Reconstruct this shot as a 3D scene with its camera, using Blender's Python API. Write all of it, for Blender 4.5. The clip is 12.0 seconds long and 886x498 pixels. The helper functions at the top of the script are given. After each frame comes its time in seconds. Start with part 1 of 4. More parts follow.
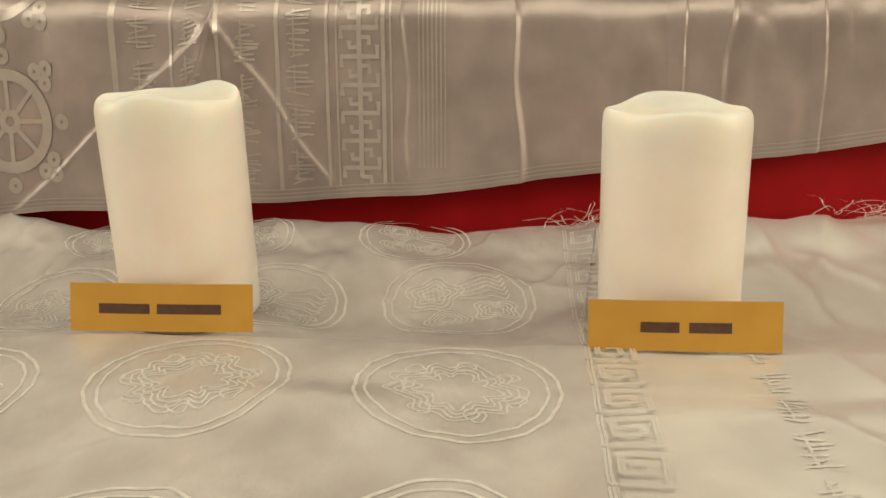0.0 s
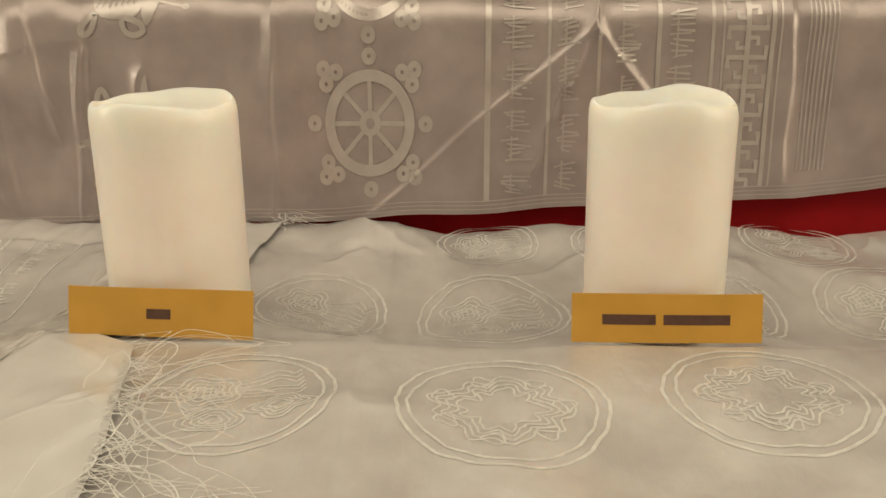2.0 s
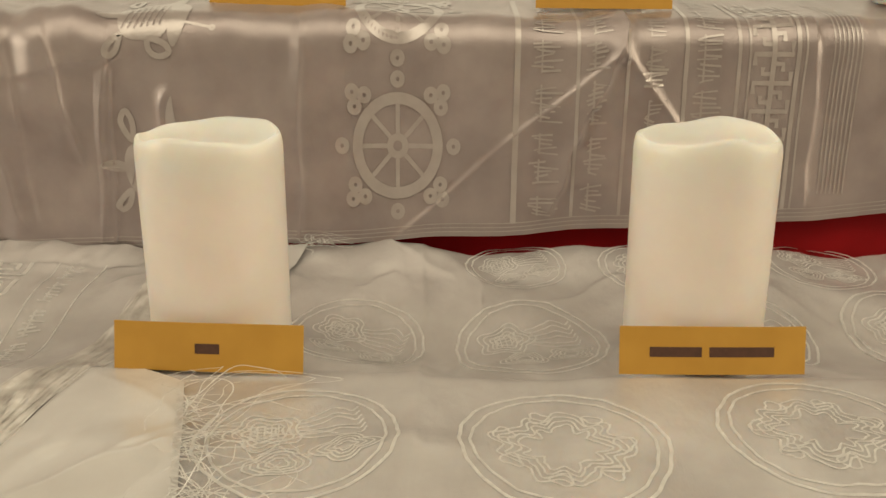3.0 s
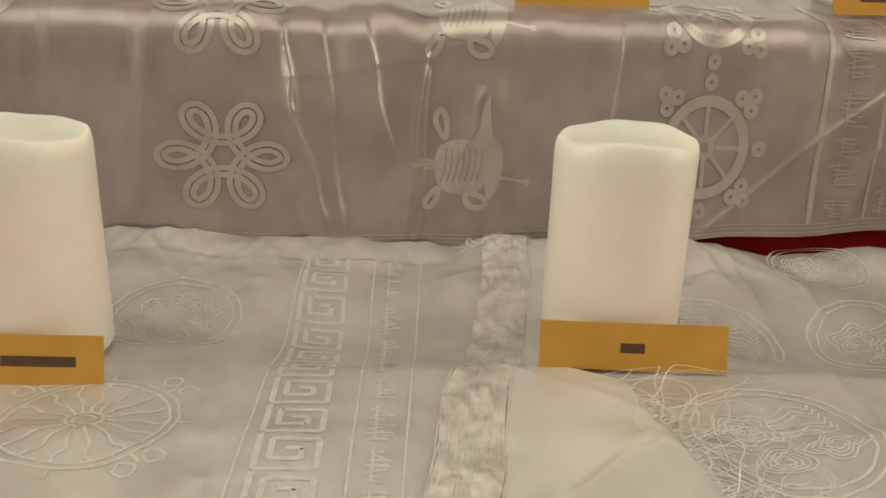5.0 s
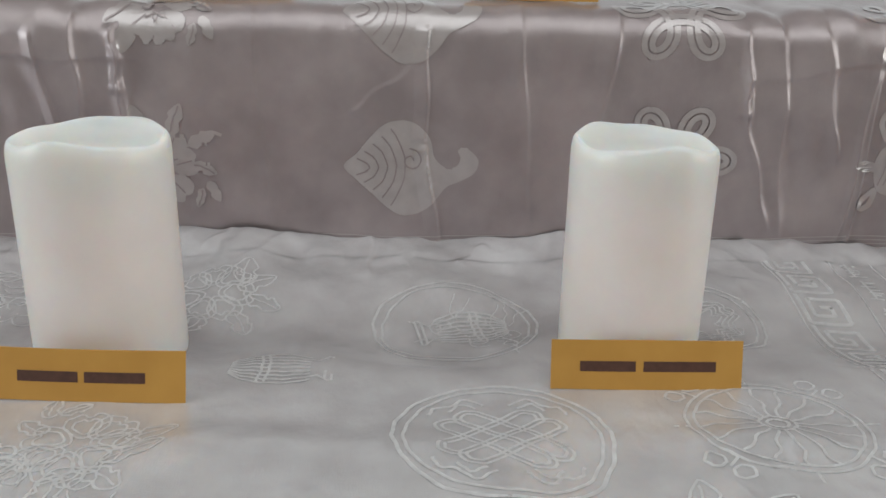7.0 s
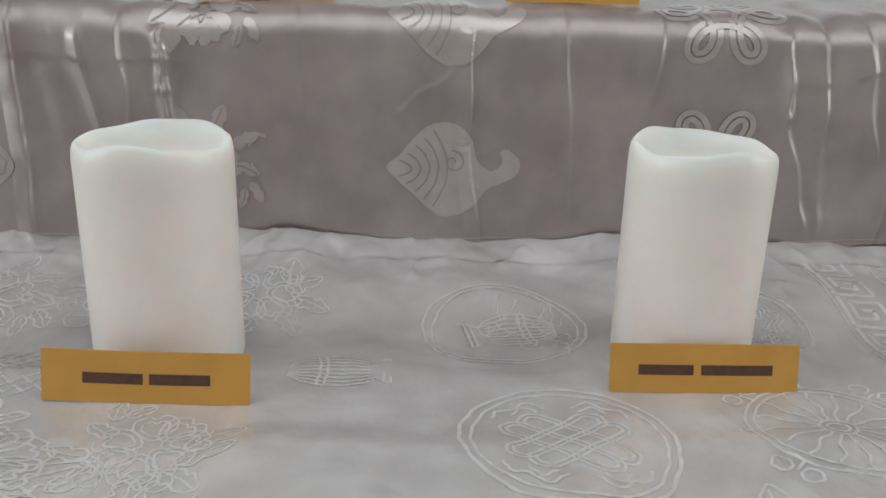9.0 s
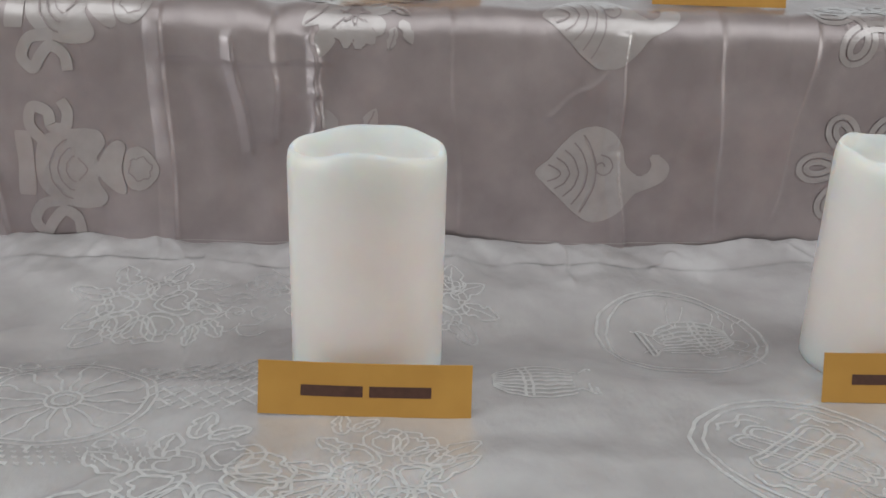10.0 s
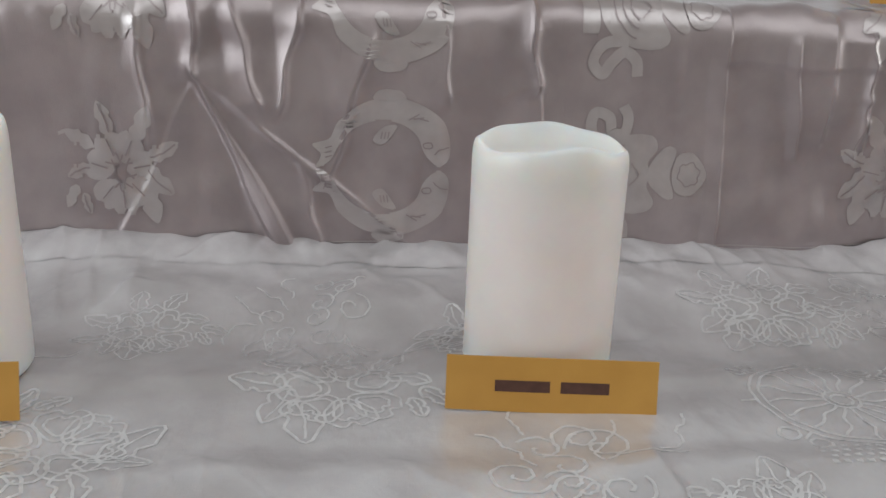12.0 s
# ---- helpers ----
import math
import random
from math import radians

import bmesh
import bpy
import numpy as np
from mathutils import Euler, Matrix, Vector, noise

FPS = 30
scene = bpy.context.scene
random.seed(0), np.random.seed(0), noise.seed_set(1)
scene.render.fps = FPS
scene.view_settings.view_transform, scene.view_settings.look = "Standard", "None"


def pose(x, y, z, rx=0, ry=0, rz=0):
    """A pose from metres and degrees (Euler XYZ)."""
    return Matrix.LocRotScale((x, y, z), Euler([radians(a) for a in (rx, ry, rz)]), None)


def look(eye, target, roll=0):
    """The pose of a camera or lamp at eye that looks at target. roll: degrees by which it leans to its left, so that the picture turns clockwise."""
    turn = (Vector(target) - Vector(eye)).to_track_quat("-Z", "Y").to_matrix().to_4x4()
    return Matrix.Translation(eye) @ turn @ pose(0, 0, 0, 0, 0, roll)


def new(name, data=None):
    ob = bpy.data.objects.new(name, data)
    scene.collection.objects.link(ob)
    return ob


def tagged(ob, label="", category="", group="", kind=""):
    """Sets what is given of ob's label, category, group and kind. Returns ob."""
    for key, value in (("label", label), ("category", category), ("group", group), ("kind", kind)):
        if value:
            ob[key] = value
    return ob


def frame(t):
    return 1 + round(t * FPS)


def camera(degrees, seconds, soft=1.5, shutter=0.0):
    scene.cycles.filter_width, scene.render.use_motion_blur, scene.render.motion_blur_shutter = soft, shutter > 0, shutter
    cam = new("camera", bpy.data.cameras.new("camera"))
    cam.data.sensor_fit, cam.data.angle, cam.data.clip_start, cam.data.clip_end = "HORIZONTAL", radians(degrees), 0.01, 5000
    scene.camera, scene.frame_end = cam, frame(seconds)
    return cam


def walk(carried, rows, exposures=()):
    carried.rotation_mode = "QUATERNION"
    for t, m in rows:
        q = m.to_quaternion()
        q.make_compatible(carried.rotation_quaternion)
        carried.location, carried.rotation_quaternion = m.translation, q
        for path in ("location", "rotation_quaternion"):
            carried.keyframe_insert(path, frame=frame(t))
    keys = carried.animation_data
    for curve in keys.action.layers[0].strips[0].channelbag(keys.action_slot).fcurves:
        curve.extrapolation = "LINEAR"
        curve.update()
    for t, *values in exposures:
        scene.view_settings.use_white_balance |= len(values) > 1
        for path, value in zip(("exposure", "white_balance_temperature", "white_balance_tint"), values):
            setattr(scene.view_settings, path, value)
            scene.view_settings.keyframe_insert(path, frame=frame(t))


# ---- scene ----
cam = camera(52.6, 12.0, 1.6)
METRES, EYE, TILT, LEAN, TURN = 1.4, 0.1837, -18.0, 0.35, 3.8
ROWS = [
    (0.0, 0.0, 0.0, 0.0, -0.0, 0.0, 0.0),
    (0.5, -0.0782, 0.0008, 0.0043, -0.45, -0.25, -0.05),
    (1.0, -0.1533, 0.0019, 0.0074, -0.65, -0.42, 0.08),
    (1.5, -0.1872, 0.005, 0.006, -0.67, -0.52, 0.07),
    (2.0, -0.1905, 0.0102, 0.007, -1.25, -0.6, 0.21),
    (2.5, -0.2015, 0.0107, 0.0135, -2.41, -0.9, 0.35),
    (2.7, -0.2112, 0.0105, 0.0205, -2.95, -1.17, 0.4),
    (4.3, -0.282, 0.0105, 0.0267, -5.0, -1.55, -0.4),
    (4.5, -0.3093, 0.0105, 0.0267, -5.24, -1.73, -0.28),
    (5.0, -0.3881, 0.0167, 0.0277, -5.61, -1.94, -0.34),
    (5.5, -0.4611, 0.0219, 0.0258, -6.08, -2.1, -0.27),
    (6.0, -0.5202, 0.0278, 0.0266, -6.27, -2.1, -0.27),
    (6.5, -0.5824, 0.0308, 0.0302, -6.53, -2.29, 0.04),
    (7.0, -0.6164, 0.0353, 0.0312, -6.66, -2.14, 0.27),
    (7.2, -0.6276, 0.035, 0.0327, -6.68, -2.25, 0.27),
    (8.8, -0.639, 0.0375, 0.036, -7.15, -2.35, 0.02),
    (9.0, -0.6398, 0.0364, 0.0341, -7.04, -2.41, 0.02),
    (9.5, -0.6576, 0.0422, 0.0381, -7.23, -2.46, 0.07),
    (10.0, -0.7158, 0.0524, 0.0373, -7.76, -2.48, 0.04),
    (10.5, -0.7911, 0.0647, 0.034, -8.34, -2.13, -0.04),
    (11.0, -0.8604, 0.0731, 0.0255, -8.67, -1.83, -0.19),
    (11.5, -0.9201, 0.0846, 0.029, -8.96, -1.7, -0.19),
    (12.0, -0.9799, 0.0888, 0.0328, -9.09, -1.48, 0.1),
]
WHITE = [
    (0.0, -0.04, 9700, 1), (2.5, -0.16, 9800, 2), (4.6, -0.30, 9700, 2), (5.1, -0.31, 8700, 1), (5.6, -0.32, 7200, 0),
    (6.3, -0.34, 6250, 2), (9.5, -0.36, 6250, 2), (12.0, -0.42, 6250, 4),
]
walk(cam, [(t, pose(0, 0, EYE, TILT, LEAN, TURN) @ pose(METRES * x, METRES * y, METRES * z, 90 + pitch, roll, yaw)) for t, x, y, z, yaw, pitch, roll in ROWS], WHITE)

# ---- light ----
world = bpy.data.worlds.new("room_air")
scene.world = world
world.use_nodes = True
world.node_tree.nodes["Background"].inputs[0].default_value = (0.9, 0.95, 1.0, 1)
world.node_tree.nodes["Background"].inputs[1].default_value = 0.05


def area_lamp(name, eye, target, sx, sy, watts, colour):
    d = bpy.data.lights.new(name, "AREA")
    d.shape, d.size, d.size_y, d.energy, d.color = "RECTANGLE", sx, sy, watts, colour
    ob = new(name, d)
    ob.matrix_world = look(eye, target)
    return ob


area_lamp("ceiling_panel_light", (-0.6, -0.20, 1.70), (-0.6, -0.15, 0), 3.4, 1.3, 28, (0.97, 0.985, 1.0))
# Unseen lamp added behind the altar to put sheen on the silk.
area_lamp("back_fill_light", (-0.6, 2.30, 0.97), (-0.6, 0.3, 0.1), 4.2, 1.05, 14, (0.95, 0.975, 1.0))
# Two unseen side lamps, added to brighten candle edges and make creases glint.
area_lamp("side_fill_light", (-3.85, -0.1, 0.75), (0, 0.3, 0.1), 1.8, 1.5, 46, (0.96, 0.98, 1.0))
area_lamp("side_fill_light", (2.62, -0.1, 0.75), (0, 0.3, 0.1), 1.8, 1.5, 37, (1.0, 0.98, 0.95))

# ---- materials ----
S = 1.12    # metres per plan unit


def material(name, colour, rough=0.5, metal=0.0):
    m = bpy.data.materials.new(name)
    m.use_nodes = True
    p = m.node_tree.nodes["Principled BSDF"]
    p.inputs["Base Color"].default_value = (*colour, 1)
    p.inputs["Roughness"].default_value = rough
    p.inputs["Metallic"].default_value = metal
    return m, m.node_tree.nodes, m.node_tree.links, p


def noise_node(nodes, links, scale, detail=4.0, stretch=(1, 1, 1)):
    tc, mp, nz = nodes.new("ShaderNodeTexCoord"), nodes.new("ShaderNodeMapping"), nodes.new("ShaderNodeTexNoise")
    mp.inputs["Scale"].default_value = stretch
    nz.inputs["Scale"].default_value, nz.inputs["Detail"].default_value = scale, detail
    links.new(tc.outputs["Object"], mp.inputs["Vector"])
    links.new(mp.outputs["Vector"], nz.inputs["Vector"])
    return nz


def vary(nodes, links, p, nz, a, b, lo=0.3, hi=0.7):
    r = nodes.new("ShaderNodeValToRGB")
    r.color_ramp.elements[0].position, r.color_ramp.elements[1].position = lo, hi
    r.color_ramp.elements[0].color, r.color_ramp.elements[1].color = (*a, 1), (*b, 1)
    links.new(nz.outputs["Fac"], r.inputs["Fac"])
    links.new(r.outputs["Color"], p.inputs["Base Color"])


def relief(nodes, links, p, fields, distance):
    """Chains bump maps: (noise node, strength) pairs."""
    last = None
    for nz, strength in fields:
        b = nodes.new("ShaderNodeBump")
        b.inputs["Strength"].default_value, b.inputs["Distance"].default_value = strength, distance
        links.new(nz.outputs["Fac"], b.inputs["Height"])
        if last:
            links.new(last.outputs["Normal"], b.inputs["Normal"])
        last = b
    links.new(last.outputs["Normal"], p.inputs["Normal"])


def silk(name, a, b, rough, ior=1.6, threads=0.25, satin=0.35, grain=26, crumple=0.0):
    m, n, l, p = material(name, a, rough)
    p.inputs["IOR"].default_value = ior
    p.inputs["Metallic"].default_value = satin
    vary(n, l, p, noise_node(n, l, grain, 9), a, b, 0.34, 0.68)
    relief(n, l, p, [(noise_node(n, l, 260, 3, (1, 9, 9)), threads), (noise_node(n, l, 260, 3, (9, 1, 1)), threads), (noise_node(n, l, 30, 3), 0.17), (noise_node(n, l, 85, 4), 0.14)], 0.0008)
    if crumple:    # broad soft dents, pulled out along the threads
        b = n.new("ShaderNodeBump")
        b.inputs["Strength"].default_value, b.inputs["Distance"].default_value = crumple, 0.004
        l.new(noise_node(n, l, 11, 5, (1.6, 0.9, 0.9)).outputs["Fac"], b.inputs["Height"])
        l.new(p.inputs["Normal"].links[0].from_socket, b.inputs["Normal"])
        l.new(b.outputs["Normal"], p.inputs["Normal"])
    return m


SILK = silk("white_silk", (0.57, 0.545, 0.555), (0.72, 0.70, 0.715), 0.27, 1.6, 0.14, 0.42, 26, 1.0)
# White silk coloured darker for the face's shade, mauve for the red beneath.
SILK_RISER = silk("shaded_mauve_silk", (0.34, 0.285, 0.29), (0.44, 0.375, 0.38), 0.34, 1.6, 0.14, 0.45, 26, 0.45)
THREAD = silk("raised_silk_thread", (0.62, 0.605, 0.605), (0.78, 0.77, 0.77), 0.40, 1.5, 0.0, 0.18, 230)
STITCH = silk("dull_silk_thread", (0.59, 0.575, 0.58), (0.74, 0.73, 0.735), 0.40, 1.5, 0.0, 0.20, 230)
WOVEN = silk("woven_pattern_silk", (0.475, 0.425, 0.425), (0.555, 0.505, 0.505), 0.31, 1.7, 0.05, 0.50, 60)
HEM = silk("plain_white_silk", (0.68, 0.66, 0.665), (0.77, 0.755, 0.76), 0.28, 1.6, 0.08, 0.35)
FRAY = silk("frayed_silk", (0.58, 0.545, 0.53), (0.86, 0.84, 0.83), 0.20, 1.7, 0.1, 0.30, 90)

RED, _n, _l, _p = material("red_cloth", (0.21, 0.003, 0.007), 0.85)
vary(_n, _l, _p, noise_node(_n, _l, 30), (0.24, 0.003, 0.007), (0.30, 0.005, 0.010))
_p.inputs["Specular IOR Level"].default_value = 0.12
relief(_n, _l, _p, [(noise_node(_n, _l, 900, 2), 0.3)], 0.0005)

WAX, _n, _l, _p = material("ivory_wax", (0.73, 0.72, 0.70), 0.30)
_p.inputs["Subsurface Weight"].default_value = 1.0
_p.inputs["Subsurface Radius"].default_value = (1.0, 0.72, 0.55)
_p.inputs["Subsurface Scale"].default_value = 0.018
_p.inputs["IOR"].default_value = 1.44
vary(_n, _l, _p, noise_node(_n, _l, 40, 3), (0.72, 0.72, 0.705), (0.76, 0.76, 0.75))
relief(_n, _l, _p, [(noise_node(_n, _l, 60, 3), 0.12), (noise_node(_n, _l, 500, 2), 0.05)], 0.001)

CORE, _n, _l, _p = material("peach_plastic", (0.75, 0.52, 0.40), 0.5)
vary(_n, _l, _p, noise_node(_n, _l, 60), (0.72, 0.49, 0.37), (0.78, 0.55, 0.43))

_p.inputs["Emission Color"].default_value = (1.0, 0.62, 0.44, 1)
_p.inputs["Emission Strength"].default_value = 0.40

GOLD, _n, _l, _p = material("gold_card", (0.62, 0.36, 0.06), 0.42)
vary(_n, _l, _p, noise_node(_n, _l, 45, 5), (0.50, 0.255, 0.05), (0.56, 0.295, 0.062))
relief(_n, _l, _p, [(noise_node(_n, _l, 1200, 2), 0.12)], 0.0003)
INK, _n, _l, _p = material("brown_print", (0.06, 0.025, 0.02), 0.6)
vary(_n, _l, _p, noise_node(_n, _l, 300), (0.07, 0.028, 0.018), (0.10, 0.042, 0.028))

PAINT, _n, _l, _p = material("wall_paint", (0.7, 0.68, 0.65), 0.8)
vary(_n, _l, _p, noise_node(_n, _l, 3), (0.68, 0.66, 0.63), (0.73, 0.71, 0.68))
# Unseen back wall, coloured dark so that the silk's hollows reflect less light.
WALL_RED, _n, _l, _p = material("reflected_shade_wall", (0.30, 0.23, 0.22), 0.75)
vary(_n, _l, _p, noise_node(_n, _l, 3), (0.28, 0.21, 0.20), (0.33, 0.25, 0.24))
FLOOR, _n, _l, _p = material("floor_boards", (0.25, 0.15, 0.08), 0.5)
vary(_n, _l, _p, noise_node(_n, _l, 4, 5, (1, 12, 1)), (0.20, 0.12, 0.06), (0.30, 0.18, 0.10))


# ---- mesh helpers (plan units, scaled by S) ----
def part(name, bm, mat, parent=None, label="", smooth=True):
    """Links a bmesh as one mesh object, under a thing or a part if given."""
    for v in bm.verts:
        v.co *= S
    me = bpy.data.meshes.new(name)
    bm.to_mesh(me)
    bm.free()
    for f in me.polygons:
        f.use_smooth = smooth
    me.materials.append(mat)
    ob = new(name, me)
    if parent:
        ob.parent = parent
    return tagged(ob, label)


def thing(name, at, label, category, group="", turn=0.0, tip=(0.0, 0.0)):
    e = new(name)
    e.empty_display_size = 0.02
    e.matrix_world = pose(at[0] * S, at[1] * S, at[2] * S, tip[0], tip[1], turn)
    return tagged(e, label, category, group)


def box(bm, lo, hi):
    m = Matrix.LocRotScale([(a + b) / 2 for a, b in zip(lo, hi)], None, [b - a for a, b in zip(lo, hi)])
    return bmesh.ops.create_cube(bm, size=1, matrix=m)["verts"]


def cloth_part(name, xs, ys, f, mat, parent=None, label=""):
    """A sheet over the lines xs(u, v), ys(u, v) given as arrays, lifted by f to points."""
    P = f(xs, ys) * S
    r, c = xs.shape
    a = (np.arange(r - 1)[:, None] * c + np.arange(c - 1)[None, :]).ravel()
    quads = np.stack([a, a + 1, a + c + 1, a + c], -1).astype(np.int32)
    me = bpy.data.meshes.new(name)
    me.vertices.add(r * c)
    me.vertices.foreach_set("co", P.reshape(-1).astype(np.float32))
    me.loops.add(quads.size)
    me.loops.foreach_set("vertex_index", quads.ravel())
    me.polygons.add(len(quads))
    me.polygons.foreach_set("loop_start", np.arange(0, quads.size, 4, dtype=np.int32))
    me.polygons.foreach_set("use_smooth", np.ones(len(quads), dtype=bool))
    me.update(calc_edges=True)
    me.materials.append(mat)
    ob = new(name, me)
    if parent:
        ob.parent = parent
    return tagged(ob, label)


# ---- cloth shapes ----
def waves(x, y, length, count, seed, stretch=1.0):
    """Smooth random relief of about unit height."""
    rng = np.random.RandomState(seed)
    out = np.zeros_like(x, dtype=float)
    for _ in range(count):
        a, k, ph = rng.uniform(0, 6.283), 6.283 / (length * rng.uniform(0.6, 1.7)), rng.uniform(0, 6.283)
        out += np.sin(k * (np.cos(a) * x + np.sin(a) * y * stretch) + ph)
    return out / math.sqrt(count)


def step(v):
    v = np.clip(v, 0, 1)
    return v * v * (3 - 2 * v)


def crease(x, y, seg, sharp=0.0032):
    """A pressed fold along a line: sharp on one side, soft on the other, fading at its ends."""
    x0, y0, x1, y1, amp, w = seg
    dx, dy = x1 - x0, y1 - y0
    n = math.hypot(dx, dy)
    u = ((x - x0) * dx + (y - y0) * dy) / (n * n)
    d = ((x - x0) * dy - (y - y0) * dx) / n
    d = d + 0.0012 * np.sin(u * 9 + x0 * 50)
    end = step((u + 0.12) / 0.2) * step((1.12 - u) / 0.2)
    return amp * end * np.where(d > 0, np.exp(-np.abs(d) / w), np.exp(-np.abs(d) / min(0.3 * w, sharp) if sharp < 0.005 else 0.55 * w))


TABLE_FOLDS = [
    (-0.290, 0.535, -0.288, 0.25, 0.0038, 0.011),
    (-0.315, 0.55, -0.295, 0.47, 0.0026, 0.015),
    (-0.985, 0.33, -0.998, 0.53, 0.0025, 0.010),
    (-0.90, 0.45, -1.06, 0.40, -0.0012, 0.024),
    (-0.66, 0.335, -0.645, 0.26, 0.0030, 0.010),
    (-0.60, 0.30, -0.47, 0.22, 0.0030, 0.018),
    (-0.955, 0.36, -0.97, 0.25, 0.0030, 0.016),
    (-0.80, 0.27, -0.815, 0.22, 0.0035, 0.014),
    (-1.225, 0.50, -1.27, 0.30, 0.0040, 0.012),
    (-1.18, 0.42, -1.235, 0.39, 0.0030, 0.010),
    (-1.10, 0.36, -1.06, 0.23, 0.0035, 0.015),
    (-1.30, 0.33, -1.22, 0.24, 0.0030, 0.02),
    (-0.62, 0.50, -0.66, 0.42, 0.0012, 0.014),
    (-0.42, 0.36, -0.35, 0.33, 0.0025, 0.010),
    (-0.42, 0.27, -0.36, 0.345, 0.0030, 0.012),
    (-0.57, 0.37, -0.555, 0.25, 0.0020, 0.012),
    (0.15, 0.52, 0.19, 0.33, 0.0060, 0.020),
    (0.20, 0.54, 0.15, 0.42, 0.0050, 0.015),
    (0.10, 0.33, 0.16, 0.25, 0.0040, 0.020),
    (0.13, 0.42, 0.17, 0.28, 0.0080, 0.018),
    (0.21, 0.45, 0.19, 0.30, 0.0080, 0.022),
    (-0.10, 0.49, -0.03, 0.40, 0.0020, 0.014),
    (-0.02, 0.47, 0.05, 0.46, 0.0020, 0.010),
    (-0.292, 0.44, -0.287, 0.30, 0.0030, 0.010),
    (-0.948, 0.345, -0.950, 0.28, 0.0040, 0.014),
    (-0.787, 0.534, -0.789, 0.479, 0.0040, 0.006),
    (-1.030, 0.536, -1.020, 0.459, 0.0040, 0.010),
    (-0.440, 0.371, -0.3765, 0.320, 0.0040, 0.006),
    (-0.430, 0.265, -0.3835, 0.303, 0.0040, 0.008),
    (-1.394, 0.53, -1.373, 0.437, 0.0040, 0.010),
    (-1.375, 0.532, -1.362, 0.45, 0.0040, 0.008),
    (-1.348, 0.497, -1.331, 0.389, 0.0035, 0.010),
    (-1.257, 0.425, -1.275, 0.379, 0.0035, 0.010),
    (-1.120, 0.331, -1.1214, 0.28, 0.0045, 0.010),
    (-1.068, 0.383, -1.061, 0.33, 0.0035, 0.010),
    (-1.106, 0.4125, -1.0695, 0.439, 0.0030, 0.012),
    (-1.285, 0.355, -1.280, 0.29, 0.0045, 0.012),
]


_small = np.random.RandomState(77)
for _k in range(84):    # short pressed creases, most of them along the back
    _x, _y = _small.uniform(-1.45, 0.35), (_small.uniform(0.44, 0.53) if _k % 3 else _small.uniform(0.19, 0.31))
    _a, _n = _small.uniform(0.6, 2.5), _small.uniform(0.02, 0.07)
    TABLE_FOLDS.append((_x, _y, _x + _n * math.cos(_a), _y + _n * math.sin(_a), _small.uniform(0.0012, 0.0034), _small.uniform(0.004, 0.009)))


def table_height(x, y):
    h = (0.0022 - 0.0020 * step((-x - 0.45) / 0.15)) * np.exp(-((y - 0.315) / 0.04) ** 2) - 0.0115 * np.exp(-((y - 0.422) / 0.036) ** 2) - 0.0005
    h = h + 0.006 * step((y - 0.49) / 0.04) - 0.004 * step((0.26 - y) / 0.1)
    bumps = 0.0024 * waves(x, y, 0.16, 7, 3) + 0.0010 * waves(x, y, 0.055, 8, 5, 0.6) + 0.00022 * waves(x, y, 0.022, 9, 9)
    bumps = bumps + 0.0009 * waves(x, y, 0.05, 5, 21) * step((y - 0.47) / 0.05)
    bumps = bumps + 0.0003 * waves(x, y, 0.016, 9, 23, 0.6) * step((y - 0.48) / 0.03) * step((-0.40 - x) / 0.1)
    bumps = bumps + 0.0010 * np.abs(waves(x, y, 0.09, 4, 25, 0.7)) * step((waves(x, y, 0.3, 4, 27) - 0.2) / 0.8) - 0.0006
    for c in TABLE_FOLDS:
        bumps = bumps + 0.52 * crease(x, y, c, 0.0035)
    h = h + 0.009 * step((x - 0.09) / 0.12) * step((y - 0.44) / 0.09) + 0.0020 * step((y - 0.49) / 0.04) * step((x + 0.10) / 0.15)
    spots = sum(np.exp(-((x - cx) ** 2 + (y - cy) ** 2) / 0.045 ** 2) for cx, cy in ((0.08, 0.40), (-0.155, 0.40), (-0.387, 0.40), (-0.661, 0.389), (-0.9025, 0.383), (-1.154, 0.387), (-1.396, 0.38)))
    bumps = bumps * (1 - 0.8 * np.minimum(spots, 1))
    h = h + 0.0010 * np.clip((-x - 0.35) / 0.6, 0, 1)
    foot = np.interp(x, [-1.154, -0.9025, -0.662, -0.387, -0.1545], [-0.0004, -0.0014, -0.0024, -0.0036, -0.0042])
    hold = np.minimum(1.3 * spots, 1)    # the cloth bears the candles
    h = h * (1 - hold) + foot * hold
    calm = 1 - 0.75 * np.exp(-((y - 0.352) / 0.022) ** 2)
    seat = np.interp(x, [-1.153, -0.9, -0.66, -0.385, -0.155, 0.08], [-0.0040, -0.0009, -0.0019, 0.0006, 0.0018, 0.0008])
    w = step((y - 0.300) / 0.025) * step((0.378 - y) / 0.014)
    return (h + bumps * calm) * (1 - w) + (seat + 0.33 * bumps) * w


def on_table(lift):
    def f(x, y):
        x, y = np.asarray(x, float), np.asarray(y, float)
        return np.stack([x, y, table_height(x, y) + lift], -1)
    return f


